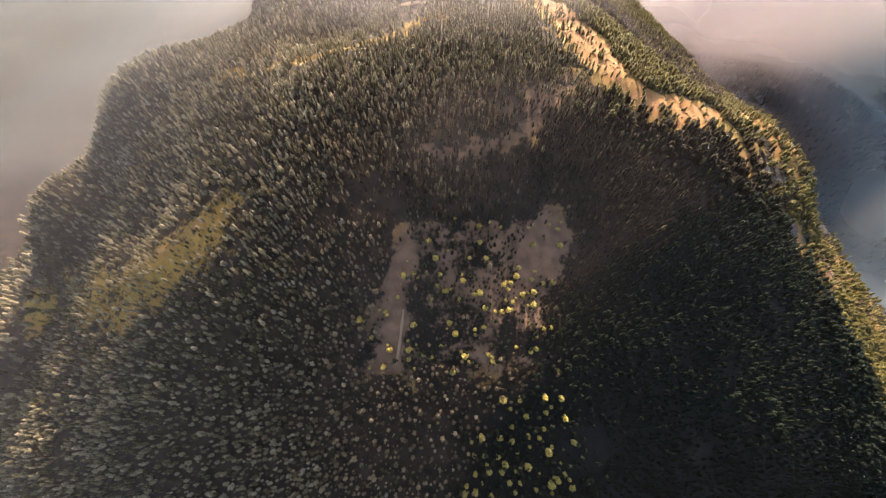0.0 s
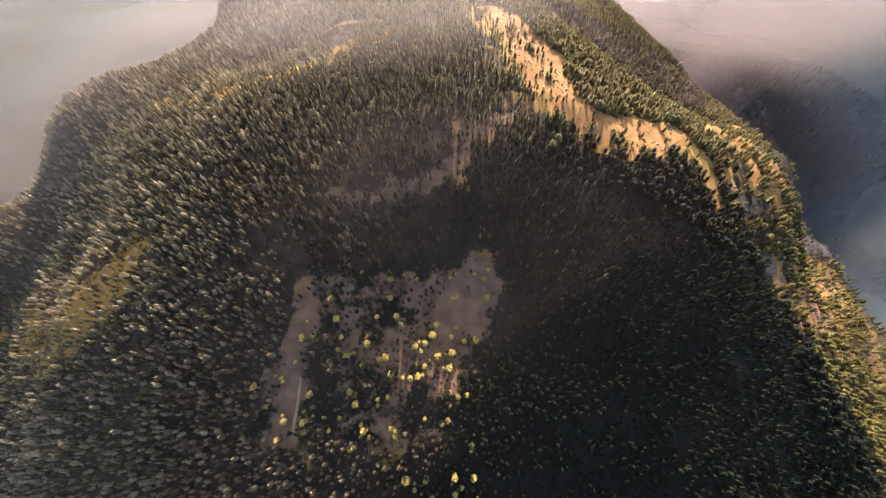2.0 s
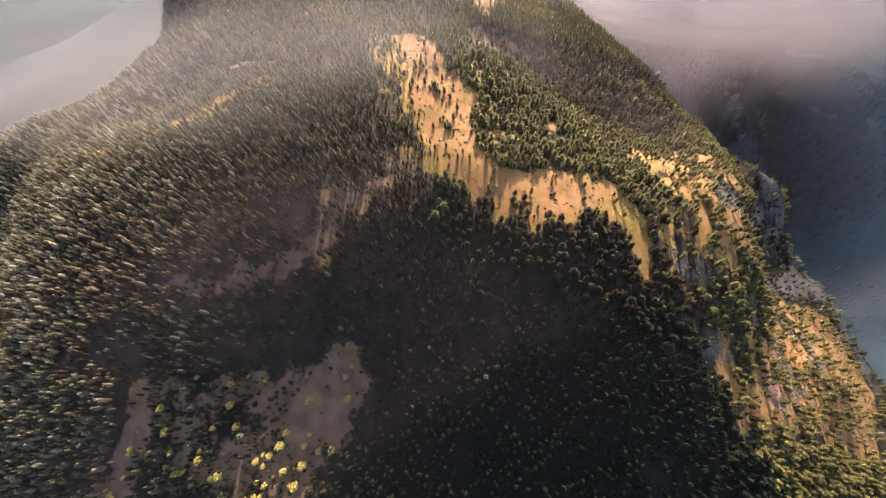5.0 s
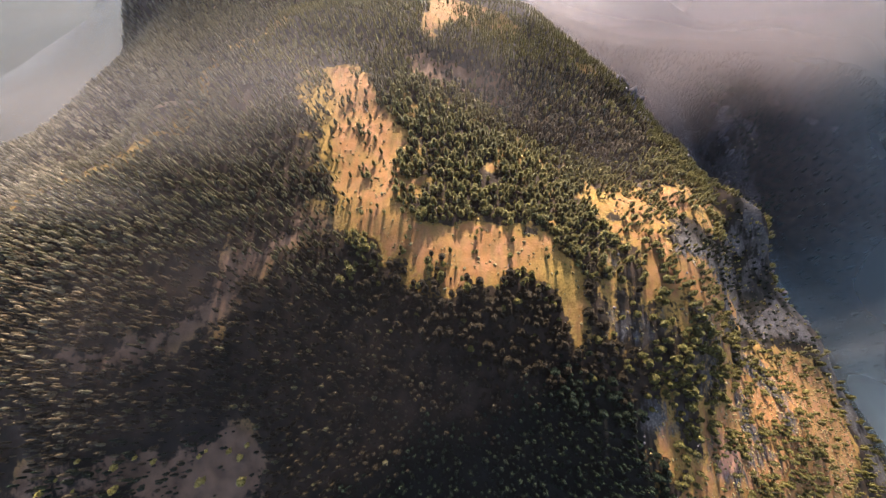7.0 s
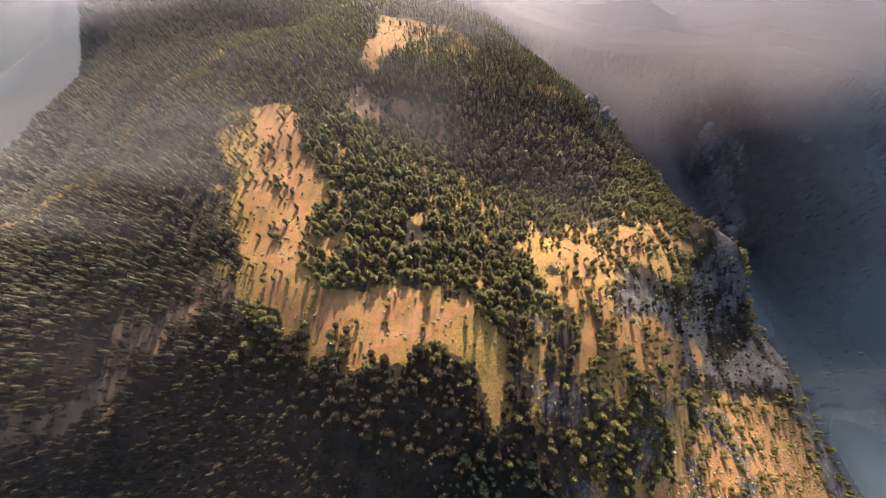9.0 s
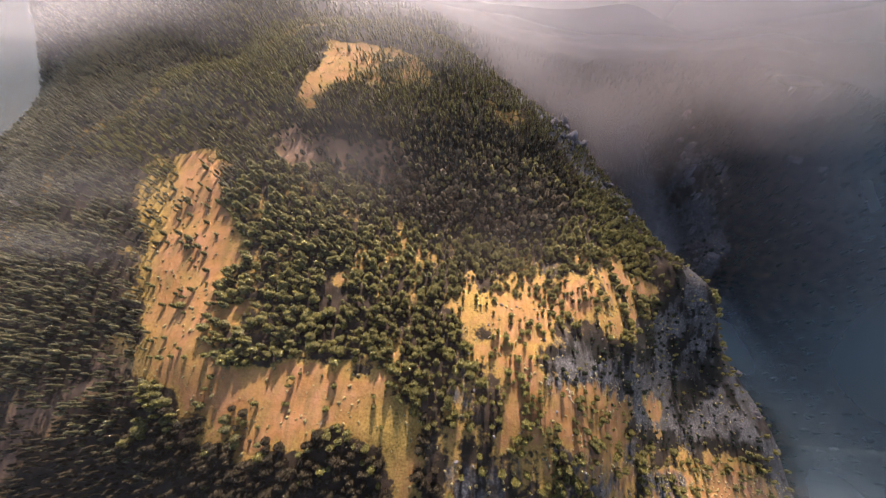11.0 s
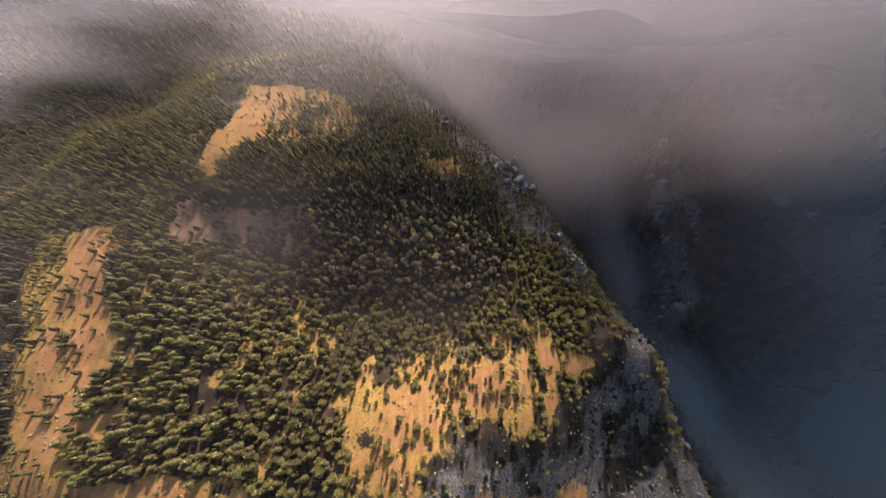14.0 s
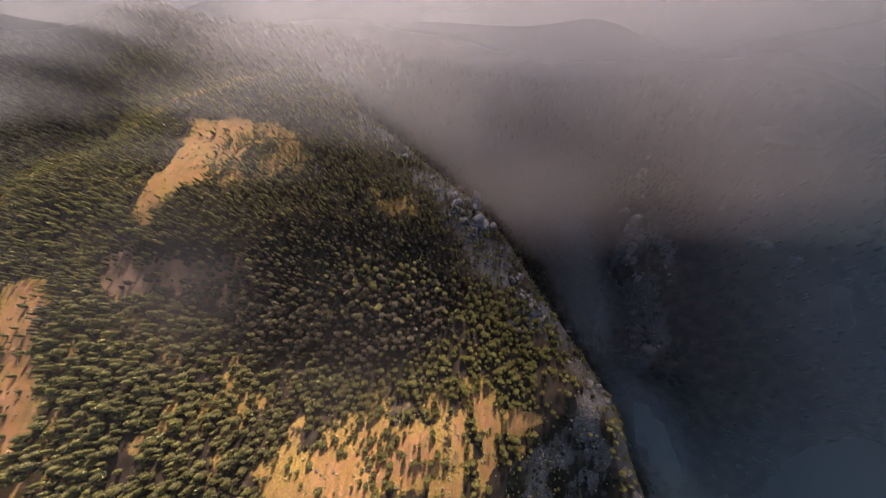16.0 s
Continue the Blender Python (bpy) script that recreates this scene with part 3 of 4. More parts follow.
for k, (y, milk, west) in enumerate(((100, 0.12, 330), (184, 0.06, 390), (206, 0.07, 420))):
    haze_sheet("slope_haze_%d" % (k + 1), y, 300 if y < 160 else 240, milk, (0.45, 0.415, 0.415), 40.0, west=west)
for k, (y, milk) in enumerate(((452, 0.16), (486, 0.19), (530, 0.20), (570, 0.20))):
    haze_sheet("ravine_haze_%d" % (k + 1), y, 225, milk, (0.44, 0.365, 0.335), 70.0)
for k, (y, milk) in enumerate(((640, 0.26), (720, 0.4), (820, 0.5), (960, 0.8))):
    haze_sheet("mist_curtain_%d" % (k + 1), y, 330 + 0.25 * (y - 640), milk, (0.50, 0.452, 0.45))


# ---------------------------------------------------------------- trees
def blob(rng, at, size, squash=0.75):
    """A ragged little tuft: a crooked octahedron."""
    p = np.array([(1, 0, 0), (0, 1, 0), (-1, 0, 0), (0, -1, 0), (0, 0, squash), (0, 0, -squash)], float)
    a = rng.uniform(0, 6.28)
    c, s = math.cos(a), math.sin(a)
    p[:, :2] = p[:, :2] @ np.array([[c, s], [-s, c]])
    p = p * size * rng.uniform(0.65, 1.3, (6, 1)) + at
    return p, np.array([(0, 1, 4), (1, 2, 4), (2, 3, 4), (3, 0, 4), (1, 0, 5), (2, 1, 5), (3, 2, 5), (0, 3, 5)])


def joined(parts):
    v, f, n = [], [], 0
    for p, q in parts:
        v.append(p)
        f.append(q + n)
        n += len(p)
    return np.concatenate(v), np.concatenate(f)


def pine_crown(rng, sprays, tall=13.0, wide=2.5, bare=0.22, point=0.75, sides=5):
    """A lumpy tapering body of needles, bristling with flat sprays that stand out and up from it."""
    rings = [(bare, 0.55), (bare + 0.22, 0.8), (0.78, 0.52)]
    v = []
    for k, (h, r) in enumerate(rings):
        for i in range(sides):
            a = (i + 0.5 * (k % 2)) * 2 * math.pi / sides + rng.uniform(-0.2, 0.2)
            q = wide * r ** (point / 0.75) * rng.uniform(0.7, 1.1)
            v.append((q * math.cos(a), q * math.sin(a), tall * (h + rng.uniform(-0.03, 0.03))))
    v.append((rng.uniform(-0.2, 0.2), rng.uniform(-0.2, 0.2), tall * 0.97))
    f = []
    for k in range(len(rings) - 1):
        for i in range(sides):
            j, a, b = (i + 1) % sides, k * sides, (k + 1) * sides
            f += [(a + i, a + j, b + i), (a + j, b + j, b + i)]
    top = (len(rings) - 1) * sides
    f += [(top + i, top + (i + 1) % sides, len(v) - 1) for i in range(sides)]
    parts = [(np.array(v), np.array(f))]
    for k in range(sprays):
        s = ((k + rng.uniform(0, 0.9)) / sprays) ** 0.85
        r = wide * (1 - s ** 1.8) ** point * (0.72 + 0.28 * min(1, s * 4))
        a = k * 2.4 + rng.uniform(-0.5, 0.5)
        z = tall * (bare + 0.02 + (0.92 - bare) * s)
        out, side = np.array((math.cos(a), math.sin(a), 0)), np.array((-math.sin(a), math.cos(a), 0))
        w = max(0.28 * wide, 0.55 * r) * rng.uniform(0.7, 1.2)
        foot = out * r * 0.55 + (0, 0, z)
        tip = out * (r * rng.uniform(0.95, 1.3) + 0.1) + (0, 0, z + tall * rng.uniform(0.02, 0.11))
        lean = rng.uniform(-0.5, 0.5) * w
        parts.append((np.array([foot - side * w + (0, 0, lean), foot + side * w - (0, 0, lean), tip + side * 0.2 * w]), np.array([(0, 1, 2)])))
    return joined(parts)


def trunk_shape(tall, r, sides=4):
    a = np.arange(sides) * 2 * np.pi / sides
    low = np.stack([r * np.cos(a), r * np.sin(a), np.full(sides, -1.0)], 1)
    top = np.stack([0.35 * r * np.cos(a), 0.35 * r * np.sin(a), np.full(sides, tall)], 1)
    f = [(i, (i + 1) % sides, sides + (i + 1) % sides) for i in range(sides)] + [(i, sides + (i + 1) % sides, sides + i) for i in range(sides)]
    return np.concatenate([low, top]), np.array(f)


def pale_share(x, y):
    """Paler trees grow on the western and upper slopes; the south-east flank is dark fir."""
    south = smooth(95, -95, x + 0.35 * (y - 110))
    # paler in the bowl: rim light on the tips put into the trees' colour
    north = 0.14 * smooth(200, 260, y + 0.05 * x) * (1 + 3.0 * smooth(-8, 8, inside(x, y, FIR_BOWL)))
    return np.clip(np.maximum(south, north) + 0.05, 0, 1)


def planted(shapes, x, y, size, turn, which):
    """Many copies of a few shapes in one mesh."""
    z = height(x, y) - 0.3
    V, Fc, tone, n = [], [], [], 0
    paleness = pale_share(x, y) * np.clip(hashed(x, y, 3) ** 1.6 + 0.4 * value_noise(x, y, 45, 41), 0, 1)
    for k, (v, f) in enumerate(shapes):
        sel = np.nonzero(which == k)[0]
        if not len(sel):
            continue
        c, s = np.cos(turn[sel])[:, None], np.sin(turn[sel])[:, None]
        w = size[sel][:, None]
        stout = (1 + 0.25 * np.sin(turn[sel] * 7))[:, None]
        vx = (v[None, :, 0] * c - v[None, :, 1] * s) * w * stout + x[sel][:, None]
        vy = (v[None, :, 0] * s + v[None, :, 1] * c) * w * stout + y[sel][:, None]
        vz = v[None, :, 2] * w + z[sel][:, None]
        V.append(np.stack([vx, vy, vz], 2).reshape(-1, 3))
        Fc.append((f[None] + (np.arange(len(sel)) * len(v))[:, None, None]).reshape(-1, 3) + n)
        tone.append(np.repeat(paleness[sel], len(v)))
        n += len(sel) * len(v)
    return np.concatenate(V), np.concatenate(Fc), np.concatenate(tone)


def scattered(rng, x0, x1, y0, y1, step):
    X, Y = np.meshgrid(np.arange(x0, x1, step), np.arange(y0, y1, step))
    X = X.ravel() + rng.uniform(-0.48, 0.48, X.size) * step
    Y = Y.ravel() + rng.uniform(-0.48, 0.48, Y.size) * step
    return X, Y


def wooded(x, y, rng):
    """Whether a tree grows there: seldom in the meadows, thinly on rock."""
    keep = 1.0 - 0.985 * smooth(0.15, 0.85, meadow_at(x, y) + 1.0 * value_noise(x, y * 0.5, 7, 75))
    keep = np.where(inside(x, y, RIDGE_HALO) > -3, 0.6, keep)
    keep = np.where(off_line(x, y, CREST_LINE)[0] < 12, 0.8, keep)
    keep = np.where(inside(x, y, WEST_BAND) > -12, 0.72, keep)
    keep = np.where((inside(x, y, EAST_SCREE) > -6) | (inside(x, y, EAST_MEADOW) > -2) | (inside(x, y, LOW_MEADOW) > -2), np.clip(0.46 + 2.0 * value_noise(x, y, 13, 79), 0.05, 0.95), keep)
    keep = np.where(inside(x, y, EAST_SCREE) > -6, np.clip(0.5 + 1.3 * value_noise(x, y, 11, 86), 0.15, 0.9), keep)
    keep = np.where((inside(x, y, RIM_CROWN) > -3) & (inside(x, y, RIM_MEADOW) < 0) & (inside(x, y, EAST_MEADOW) < 0), np.clip(0.8 + 0.8 * value_noise(x, y * 0.4, 12, 84), 0.3, 1), keep)
    keep = np.where(inside(x, y, CAP_MEADOW) > -2, 0.10, keep)
    keep = np.where(((inside(x, y, CAP_GLADE) > 0) | (inside(x, y, CAP_STREAK) > 0)) & (inside(x, y, CAP_MEADOW) < 0), np.clip(0.78 + 1.2 * value_noise(x, y * 0.5, 9, 82), 0.2, 1), keep)
    lanes = np.maximum(inside(x, y, WEST_LANE), inside(x, y, EAST_LANE)) + 5 * value_noise(x, y, 9, 71)
    keep = np.where((inside(x, y, SOUTH_CLEARING) > 0) & (lanes < 0), 0.72, keep)
    keep = np.where((inside(x, y, HOLLOW) > 0) & (value_noise(x, y, 15, 72) > 0.05), 0.7, keep)
    keep = np.where((inside(x, y, GULLY) > 0) & (value_noise(x, y, 11, 73) > 0.02), 0.6, keep)
    keep = np.where((inside(x, y, EAST_SLOPE) > 0) & (y < 300), np.minimum(keep, 0.6 + 0.9 * value_noise(x, y, 18, 76)), keep)
    keep = keep * (1 - 0.6 * np.clip(rock_at(x, y), 0, 1)) * np.where((inside(x, y, ROCK_SLOPE) > 2) & (meadow_at(x, y) < 0.4), 1.1, 1.0)
    keep = keep * np.where(value_noise(x, y, 38, 21) > 0.36, 0.35, 1.0)
    return rng.uniform(0, 1, x.shape) < keep


rng = np.random.default_rng(7)
PINES_ALONE = [(145, 211), (168, 207), (182, 208), (206, 201), (194, 194), (171, 198), (225, 202), (221, 210), (126, 223), (99, 256), (105, 256), (117, 254), (145, 232), (135, 248), (121, 275), (202, 217), (195, 221), (185, 221), (147, 216), (97, 301), (102, 304), (112, 304), (123, 287), (104, 285), (114, 278), (96, 284), (154, 237)]
GOLDEN = [(-21, 77), (-29, 77), (-2, 71), (14, 70), (16, 53), (-13, 39), (-23, 34), (-2, 32), (7, 37), (20, 37), (-48, 35), (-40, 35), (35, 21), (39, 4), (22, -5), (24, -11), (28, -16), (38, -9), (45, -12), (50, -3), (53, -14), (60, 12), (28, 24), (58, 34), (56, 55), (47, 67), (45, 74), (34, 78), (17, -11), (5, -17), (13, -16), (62, -15), (30, 2), (34, -16), (43, -19), (51, -17), (-43, 62), (-54, 57), (33, 63), (-15, 95), (-4, 91), (9, 88), (9, 79), (-23, 79), (3, 66), (11, 69), (-6, 70), (41, 72), (44, 67), (34, 67), (11, 52), (-18, 40), (-38, 45), (-47, 49), (-13, 66), (38, 82), (29, 76), (47, 56), (47, 50), (46, 44), (27, 61), (5, 39), (18, 40), (30, 68), (19, 89), (4, 79), (-9, 100)]


def part(name, verts, faces, mat, parent, label=""):
    ob = new(name, mesh_from(name, verts, faces, mat))
    ob.parent = parent
    return tagged(ob, label)


def leafy_crown(rng, tufts, r, z):
    """A rounded crown of tufts, open underneath."""
    parts = []
    for k in range(tufts):
        c = 1 - 1.7 * (k + 0.5) / tufts
        a, q = k * 2.4, math.sqrt(max(0.0, 1 - c * c))
        d = r * rng.uniform(0.5, 1.0)
        parts.append(blob(rng, (d * q * math.cos(a), d * q * math.sin(a), z + 0.85 * d * c), r * rng.uniform(0.2, 0.42), 0.8))
    return joined(parts)


def limbs(rng, count, z0, z1, reach, r):
    parts = []
    for k in range(count):
        v, f = trunk_shape(reach * rng.uniform(0.7, 1.1), r, 3)
        m = np.array(Euler((radians(rng.uniform(35, 65)), 0, k * 2.4)).to_matrix())
        parts.append((v @ m.T + (0, 0, z0 + (z1 - z0) * k / count), f))
    return joined(parts)


def pine_tree(rng, tall, wide):
    tree = new("pine_tree")
    part("trunk", *joined([trunk_shape(tall * 0.95, 0.22, 6), limbs(rng, 6, tall * 0.25, tall * 0.8, wide * 0.8, 0.07)]), BARK, tree)
    part("crown", *pine_crown(rng, 90, tall, wide, 0.14, 0.6, 8), OLIVE, tree)
    return tagged(tree, "dark olive pine standing alone on dry grass", "tree", "lone pines on the meadows")


def golden_tree(rng, tall, wide):
    tree = new("golden_tree")
    part("trunk", *joined([trunk_shape(tall * 0.8, 0.16, 6), limbs(rng, 6, tall * 0.35, tall * 0.6, wide, 0.06)]), BARK, tree)
    part("crown", *leafy_crown(rng, 44, wide, tall * 0.68), GOLD, tree)
    return tagged(tree, "small round tree with bright yellow autumn leaves", "tree", "golden trees in the south clearing")


def plant(kinds, spots, lo, hi):
    """Copies of a few trees on the spots; the first ones stand on the first spots."""
    for k, (x, y) in enumerate(spots):
        z = float(height(x, y)) - 0.25
        m = pose(x, y, z, 0, 0, rng.uniform(0, 360)) @ Matrix.Scale(rng.uniform(lo, hi), 4)
        if k < len(kinds):
            kinds[k].matrix_basis = m
        else:
            copy_thing(kinds[k % len(kinds)], Matrix.Identity(4)).matrix_basis = m


def sown(rng, poly, step, chance, inset=1.0):
    xs, ys = [p[0] for p in poly], [p[1] for p in poly]
    x, y = scattered(rng, min(xs), max(xs), min(ys), max(ys), step)
    ok = (inside(x, y, poly) > inset) & (rng.uniform(0, 1, x.shape) < chance)
    return list(zip(x[ok], y[ok]))


spots = PINES_ALONE + sown(rng, RIDGE_MEADOW, 6.5, 0.4) + sown(rng, EAST_MEADOW, 8, 0.3) + sown(rng, CAP_MEADOW, 9, 0.2) + sown(rng, LOW_MEADOW, 9, 0.3) + sown(rng, HOLLOW, 10, 0.4)
plant([pine_tree(rng, h, w) for h, w in ((7, 1.9), (8, 1.8), (5.8, 1.7), (7.2, 2.3), (4.6, 1.5), (8.2, 2.2))], spots, 0.36, 0.72)
spots = GOLDEN + sown(rng, SOUTH_CLEARING, 7.5, 0.45) + sown(rng, [(-8, -34), (70, -36), (64, 24), (14, 24)], 5.5, 0.55)
plant([golden_tree(rng, h, w) for h, w in ((5.5, 1.9), (6.5, 2.2), (4.8, 1.6), (5.5, 2.4))], spots, 0.4, 0.85)

SLENDER = ((5.5, 1.05, 0.2), (6.0, 1.0, 0.25), (4.7, 1.1, 0.2))
BROAD = ((6.2, 1.8, 0.15), (7.0, 1.65, 0.2), (5.0, 1.95, 0.1))
slender_crowns = [pine_crown(rng, 14, tall, wide, bare, 0.58, 4) for tall, wide, bare in SLENDER]
broad_crowns = [pine_crown(rng, 56, tall, wide, bare, 0.5, 5) for tall, wide, bare in BROAD]
plain_slender = [pine_crown(rng, 10, tall * 1.1, wide * 1.2, bare, 0.6, 4) for tall, wide, bare in SLENDER]
plain_broad = [pine_crown(rng, 14, tall, wide * 1.1, bare, 0.6, 4) for tall, wide, bare in BROAD]
NEAR = (-130, 425, -46, 490)  # the woods that the flight passes closest: x from, to, y from, to


def is_near(x, y):
    return (x > NEAR[0]) & (x < NEAR[1]) & (y > NEAR[2]) & (y < NEAR[3])


def is_broad(x, y):
    """Close slender stands in the west, broader and wider spaced trees in the east."""
    return (x + 90 * value_noise(x, y, 40, 77) > 120) & (y + 0.25 * (x - 150) + 30 * value_noise(x, y, 30, 78) > 165) & (y < 372 + 50 * value_noise(x, y, 35, 80)) | (x > 270) & (y < 400)


def stand(step, near, broad, box):
    x, y = scattered(rng, *box, step)
    ok = (is_near(x, y) == near) & (is_broad(x, y) == broad)
    x, y = x[ok], y[ok]
    ok = wooded(x, y, rng)
    return x[ok], y[ok]


STANDS = [(slender_crowns, *stand(2.6, True, False, NEAR)), (broad_crowns, *stand(3.15, True, True, NEAR)),
          (plain_slender, *stand(3.7, False, False, (-400, 560, -40, 580))), (plain_broad, *stand(5.0, False, True, (60, 560, -40, 580)))]
for shapes, px, py in STANDS:
    n = len(px)
    size, turns, kinds = np.where(meadow_at(px, py) > 0.5, 0.85, 1.0) * np.where(inside(px, py, ROCK_SLOPE) > 0, 0.55, 1.0) * rng.uniform(0.2, 1.0, n) ** 0.75 * 1.22, rng.uniform(0, 6.28, n), rng.integers(0, 3, n)
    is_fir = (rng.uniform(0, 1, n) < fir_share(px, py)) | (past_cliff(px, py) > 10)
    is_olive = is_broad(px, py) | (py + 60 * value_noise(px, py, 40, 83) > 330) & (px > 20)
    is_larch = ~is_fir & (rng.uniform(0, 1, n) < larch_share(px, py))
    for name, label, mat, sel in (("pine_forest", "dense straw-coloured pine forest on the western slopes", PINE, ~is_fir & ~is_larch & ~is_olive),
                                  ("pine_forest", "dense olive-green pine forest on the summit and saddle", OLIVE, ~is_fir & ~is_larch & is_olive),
                                  ("shaded_larch_forest", "brown larch forest on the shaded slope, shade put into its colour", SHADED_LARCH, is_larch),
                                  ("shaded_fir_forest", "fir forest on the shady flank, shade put into its nearly black colour", SHADED_FIR, is_fir)):
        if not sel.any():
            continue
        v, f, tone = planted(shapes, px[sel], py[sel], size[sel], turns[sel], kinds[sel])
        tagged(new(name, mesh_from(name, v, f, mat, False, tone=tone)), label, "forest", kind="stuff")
far_crowns = [pine_crown(rng, 5, 10, 2.9, 0.15, 0.7, 4) for _ in range(4)]
fx, fy = scattered(rng, -640, 960, -60, 900, 10.0)
ok = ~((fx > -400) & (fx < 560) & (fy > -40) & (fy < 580)) & wooded(fx, fy, rng)
fx, fy = fx[ok], fy[ok]
fsize, fturn, fkind = rng.uniform(0.6, 1.1, len(fx)), rng.uniform(0, 6.28, len(fx)), rng.integers(0, 4, len(fx))
back = (fx < 260) & (fy > 300) | (fx < -300)
for name, label, mat, sel in (("hill_forest", "hazy straw-coloured pine forest on the hill behind", PINE, back), ("valley_forest", "fir forest on the misty valley sides, its colour darkened for shade", SHADED_FIR, ~back)):
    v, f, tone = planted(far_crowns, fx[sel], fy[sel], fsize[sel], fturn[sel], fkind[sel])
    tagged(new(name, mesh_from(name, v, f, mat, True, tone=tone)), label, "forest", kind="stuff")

# ---------------------------------------------------------------- scrub, rocks, fallen trunks, tracks
shrub_shapes = [joined([blob(rng, (rng.uniform(-0.5, 0.5), rng.uniform(-0.5, 0.5), 0.35), rng.uniform(0.5, 0.8), 0.8) for _ in range(2)]) for _ in range(4)]
sx, sy = scattered(rng, 60, 530, 100, 510, 2.4)
ok = (rng.uniform(0, 1, sx.shape) < 0.24 * meadow_at(sx, sy) + 0.6 * smooth(-6, 6, inside(sx, sy, EAST_SCREE)) + 0.16 * rock_at(sx, sy)) & (soil_at(sx, sy) < 0.3)
sx, sy = sx[ok], sy[ok]
v, f, tone = planted(shrub_shapes, sx, sy, rng.uniform(0.4, 1.3, len(sx)), rng.uniform(0, 6.28, len(sx)), rng.integers(0, 4, len(sx)))
scrub = new("scrub", mesh_from("scrub", v, f, SCRUB, tone=tone))
tagged(scrub, "low dry olive scrub dotted over the meadows", "shrubs", kind="stuff")


def rock_block(rng, cuts=2):
    """A faceted block: a ball cut back by random planes, most of them steep."""
    bm = bmesh.new()
    bmesh.ops.create_icosphere(bm, subdivisions=cuts, radius=1.0)
    planes = []
    for _ in range(15):
        a, e = rng.uniform(0, 6.28), rng.uniform(-0.35, 0.35) if rng.uniform() < 0.65 else rng.uniform(0.6, 1.4)
        planes.append((Vector((math.cos(a) * math.cos(e), math.sin(a) * math.cos(e), math.sin(e))), rng.uniform(0.38, 0.72)))
    for q in bm.verts:
        way = q.co.normalized()
        far = min([1.1] + [d / way.dot(n) for n, d in planes if way.dot(n) > 0.05])
        q.co = way * far * (1 + 0.12 * noise.noise(way * 4.0))
    v = np.array([q.co[:] for q in bm.verts])
    f = np.array([[q.index for q in face.verts] for face in bm.faces])
    bm.free()
    return v, f


def rock_shape(rng, size, blocks, cuts=2):
    """A boulder or crag: angular blocks leaning against each other, the tallest in the middle."""
    parts = []
    for k in range(blocks):
        v, f = rock_block(rng, cuts)
        w = 1.0 if k == 0 else rng.uniform(0.35, 0.75)
        at = (0, 0, 0) if k == 0 else (rng.uniform(-0.9, 0.9), rng.uniform(-0.9, 0.9), rng.uniform(-0.5, 0.25))
        parts.append(((v * (w, w * 0.85, w * rng.uniform(0.8, 1.3)) + at) * size, f))
    return mesh_from("rock", *joined(parts), ROCK)


boulder_meshes = [rock_shape(rng, 1.0, 1) for _ in range(5)]
crag_meshes = [rock_shape(rng, 5.5, 5, 3) for _ in range(6)]
CRAGS = [(326, 463), (344, 458), (334, 452), (355, 452), (348, 446), (360, 440), (372, 432), (380, 423), (388, 412), (392, 400), (398, 390), (404, 382), (415, 379), (384, 374), (426, 366), (440, 352),
         (452, 342), (463, 328), (476, 312), (483, 288), (488, 262), (492, 232), (495, 210), (318, 476), (306, 488), (294, 500)]
SPUR = [(505, 370), (511, 374), (500, 377), (516, 380), (512, 394), (510, 411), (506, 424), (504, 437), (500, 453), (502, 470), (499, 486), (500, 502), (506, 530), (520, 560), (556, 599), (600, 466), (592, 474), (655, 530), (648, 522), (612, 452), (570, 500)]


def set_rock(name, label, group, x, y, w, tall, sunk):
    rock = new(name, crag_meshes[int(rng.integers(0, 6))])
    rock.matrix_basis = pose(x, y, float(height(x, y)) - sunk * w, rng.uniform(-10, 10), rng.uniform(-10, 10), rng.uniform(0, 360)) @ Matrix.Diagonal((w, w, w * tall, 1))
    tagged(rock, label, "rock", group)


for k, (x, y) in enumerate(CRAGS):
    for _ in range(2):
        set_rock("rock_crag", "weathered grey rock crag on the cliff edge", "crags along the cliff", x + rng.uniform(-7, 7), y + rng.uniform(-7, 7), rng.uniform(0.35, 1.1), rng.uniform(0.7, 1.3), 1.5)
for x, y in SPUR:
    set_rock("rock_spur", "grey rock standing out of the misty spur", "rocks on the spur", x + rng.uniform(-3, 3), y + rng.uniform(-3, 3), rng.uniform(0.9, 1.8), rng.uniform(0.8, 1.3), 1.5)
CLIFFS = [(330, 464), (340, 462), (348, 456), (335, 470), (356, 448), (346, 466), (362, 450), (394, 392), (402, 388), (408, 380)]
for x, y in CLIFFS:
    set_rock("rock_cliff", "tall bare grey cliff of angular rock", "cliffs on the ravine side", x, y, rng.uniform(1.3, 2.0), rng.uniform(0.8, 1.2), 2.6)
bx, by = scattered(rng, 262, 430, 125, 315, 9.0)
ok = (inside(bx, by, EAST_SLOPE) > 2) & (rng.uniform(0, 1, bx.shape) < 0.3)
for k, (x, y) in enumerate(zip(bx[ok], by[ok])):
    stone = new("boulder", boulder_meshes[k % 5])
    w = rng.uniform(0.45, 1.5)
    stone.matrix_basis = pose(x, y, float(height(x, y)) + 0.1 * w, rng.uniform(-20, 20), rng.uniform(-20, 20), rng.uniform(0, 360)) @ Matrix.Scale(w, 4)
    tagged(stone, "pale grey boulder half sunk in dry grass", "boulder", "boulders on the east slope")


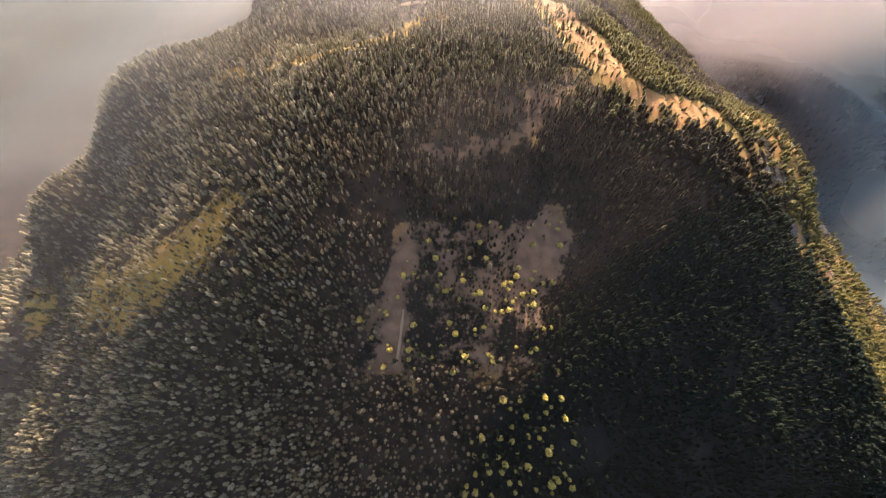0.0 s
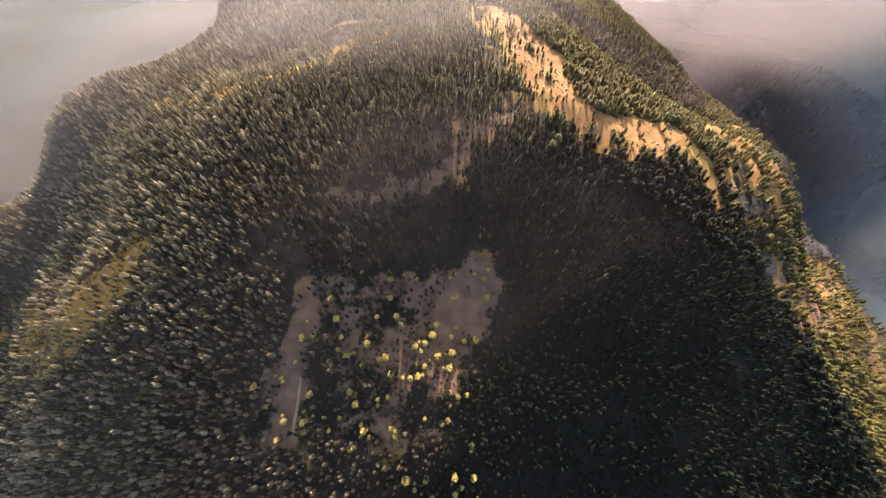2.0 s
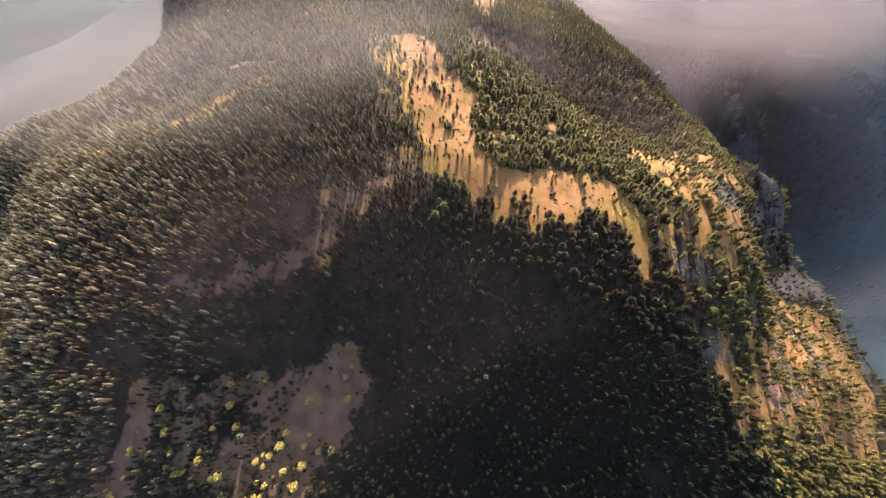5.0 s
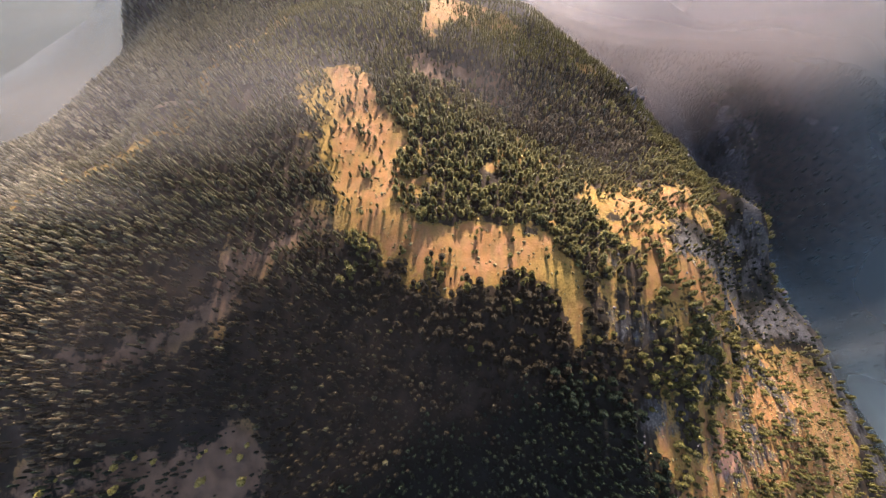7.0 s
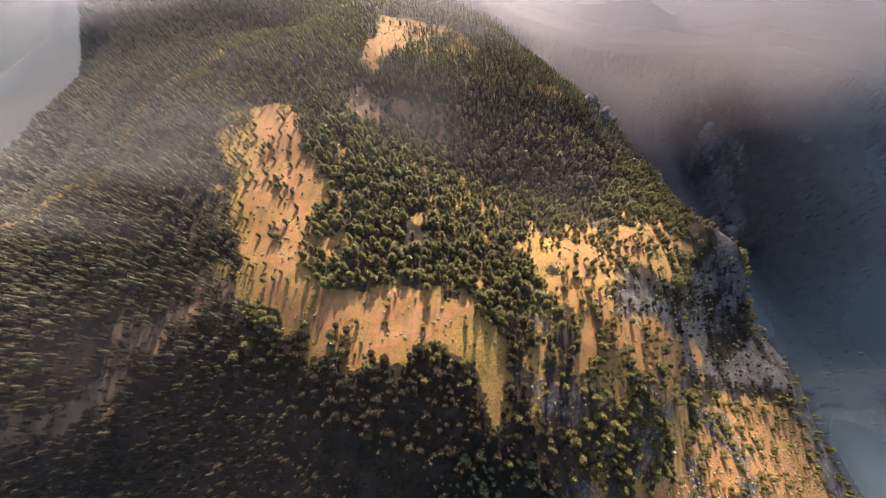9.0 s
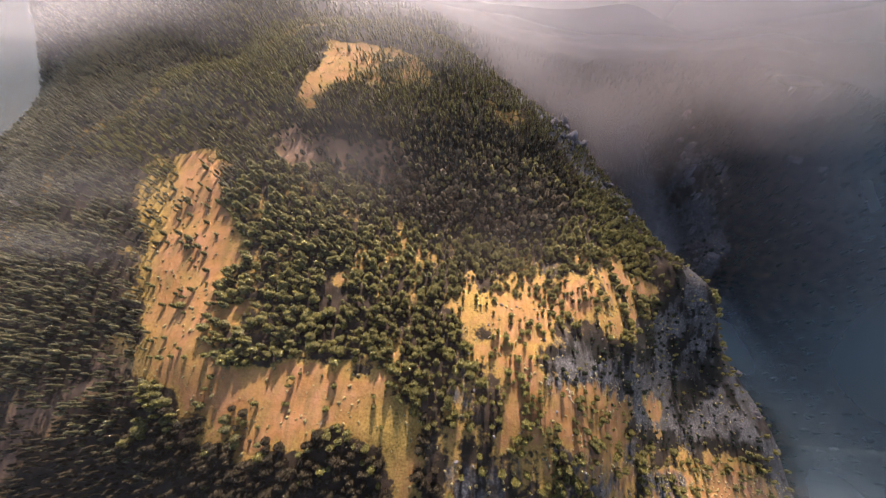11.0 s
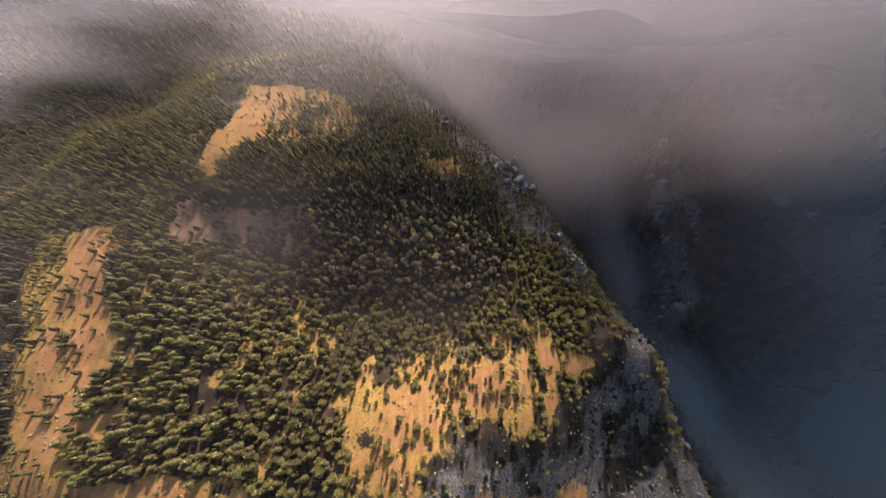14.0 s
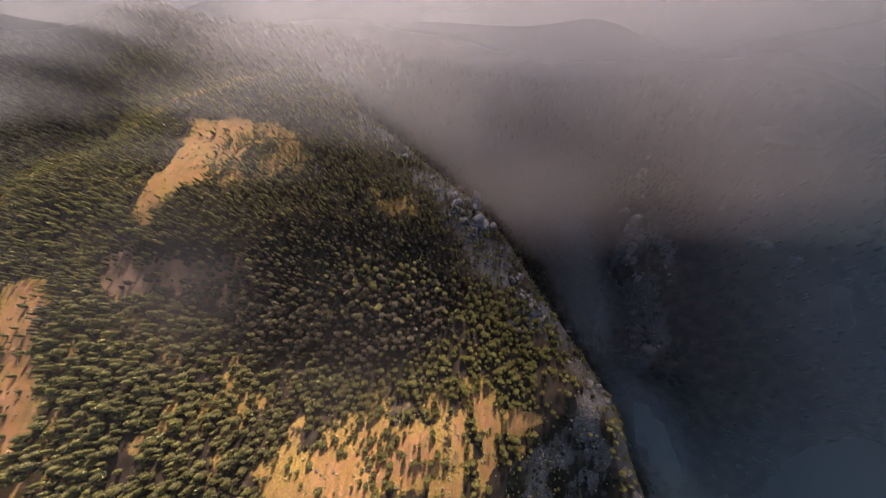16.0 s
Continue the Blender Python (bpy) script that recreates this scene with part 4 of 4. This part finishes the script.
def fallen_log(length, r):
    v, f = trunk_shape(length, r, 7)
    w, g = limbs(rng, 4, length * 0.4, length * 0.85, 1.2, r * 0.35)
    v, f = joined([(v, f), (w, g)])
    v = v[:, [2, 0, 1]] + (0, 0, r)
    return mesh_from("fallen_log", v, f, DEADWOOD)


log_meshes = [fallen_log(length, r) for length, r in ((4.5, 0.16), (3.5, 0.14), (5.5, 0.18))]
for k, (x, y, turn) in enumerate([(276, 249, 30), (138, 435, 60), (318, 222, 100), (198, 199, 80), (112, 300, 120)]):
    log = new("fallen_log", log_meshes[k % 3])
    c, sn = math.cos(radians(turn)), math.sin(radians(turn))
    z0, z1 = float(height(x, y)), float(height(x + 4 * c, y + 4 * sn))
    log.matrix_basis = pose(x, y, z0 + 0.15, 0, -math.degrees(math.atan2(z1 - z0, 4)), turn)
    tagged(log, "bleached fallen tree trunk lying on the slope", "log", "fallen trunks on the slopes")


def track(name, label, line, width):
    """A worn path laid over the land along a line."""
    pts = []
    for (x0, y0), (x1, y1) in zip(line, line[1:]):
        n = max(2, int(math.hypot(x1 - x0, y1 - y0) / 2))
        pts += [(x0 + (x1 - x0) * i / n, y0 + (y1 - y0) * i / n) for i in range(n)]
    P = np.array(pts)
    P[1:-1] = (P[:-2] + P[1:-1] + P[2:]) / 3
    t = np.gradient(P, axis=0)
    t /= np.linalg.norm(t, axis=1)[:, None]
    side = np.stack([-t[:, 1], t[:, 0]], 1) * width / 2
    side *= (1 + 0.5 * value_noise(P[:, 0], P[:, 1], 5, 81))[:, None]
    rows = [P + side * q for q in (-1, -0.4, 0.4, 1)]
    v = np.concatenate([np.column_stack([r, height(r[:, 0], r[:, 1]) + h]) for r, h in zip(rows, (0.15, 0.45, 0.45, 0.15))])
    ob = new(name, mesh_from(name, v, grid_faces(len(P), 4)[:, ::-1], TRACK, True))
    return tagged(ob, label, "path", kind="structure")


track("track_saddle", "pale worn dirt track crossing the saddle", [(-128, 306), (-99, 317), (-55, 311), (-31, 306), (0, 300)], 4.5)
track("track_clearing", "straight pale dirt track up the clearing", [(-33, 36), (-31, 48), (-29, 64)], 1.5)
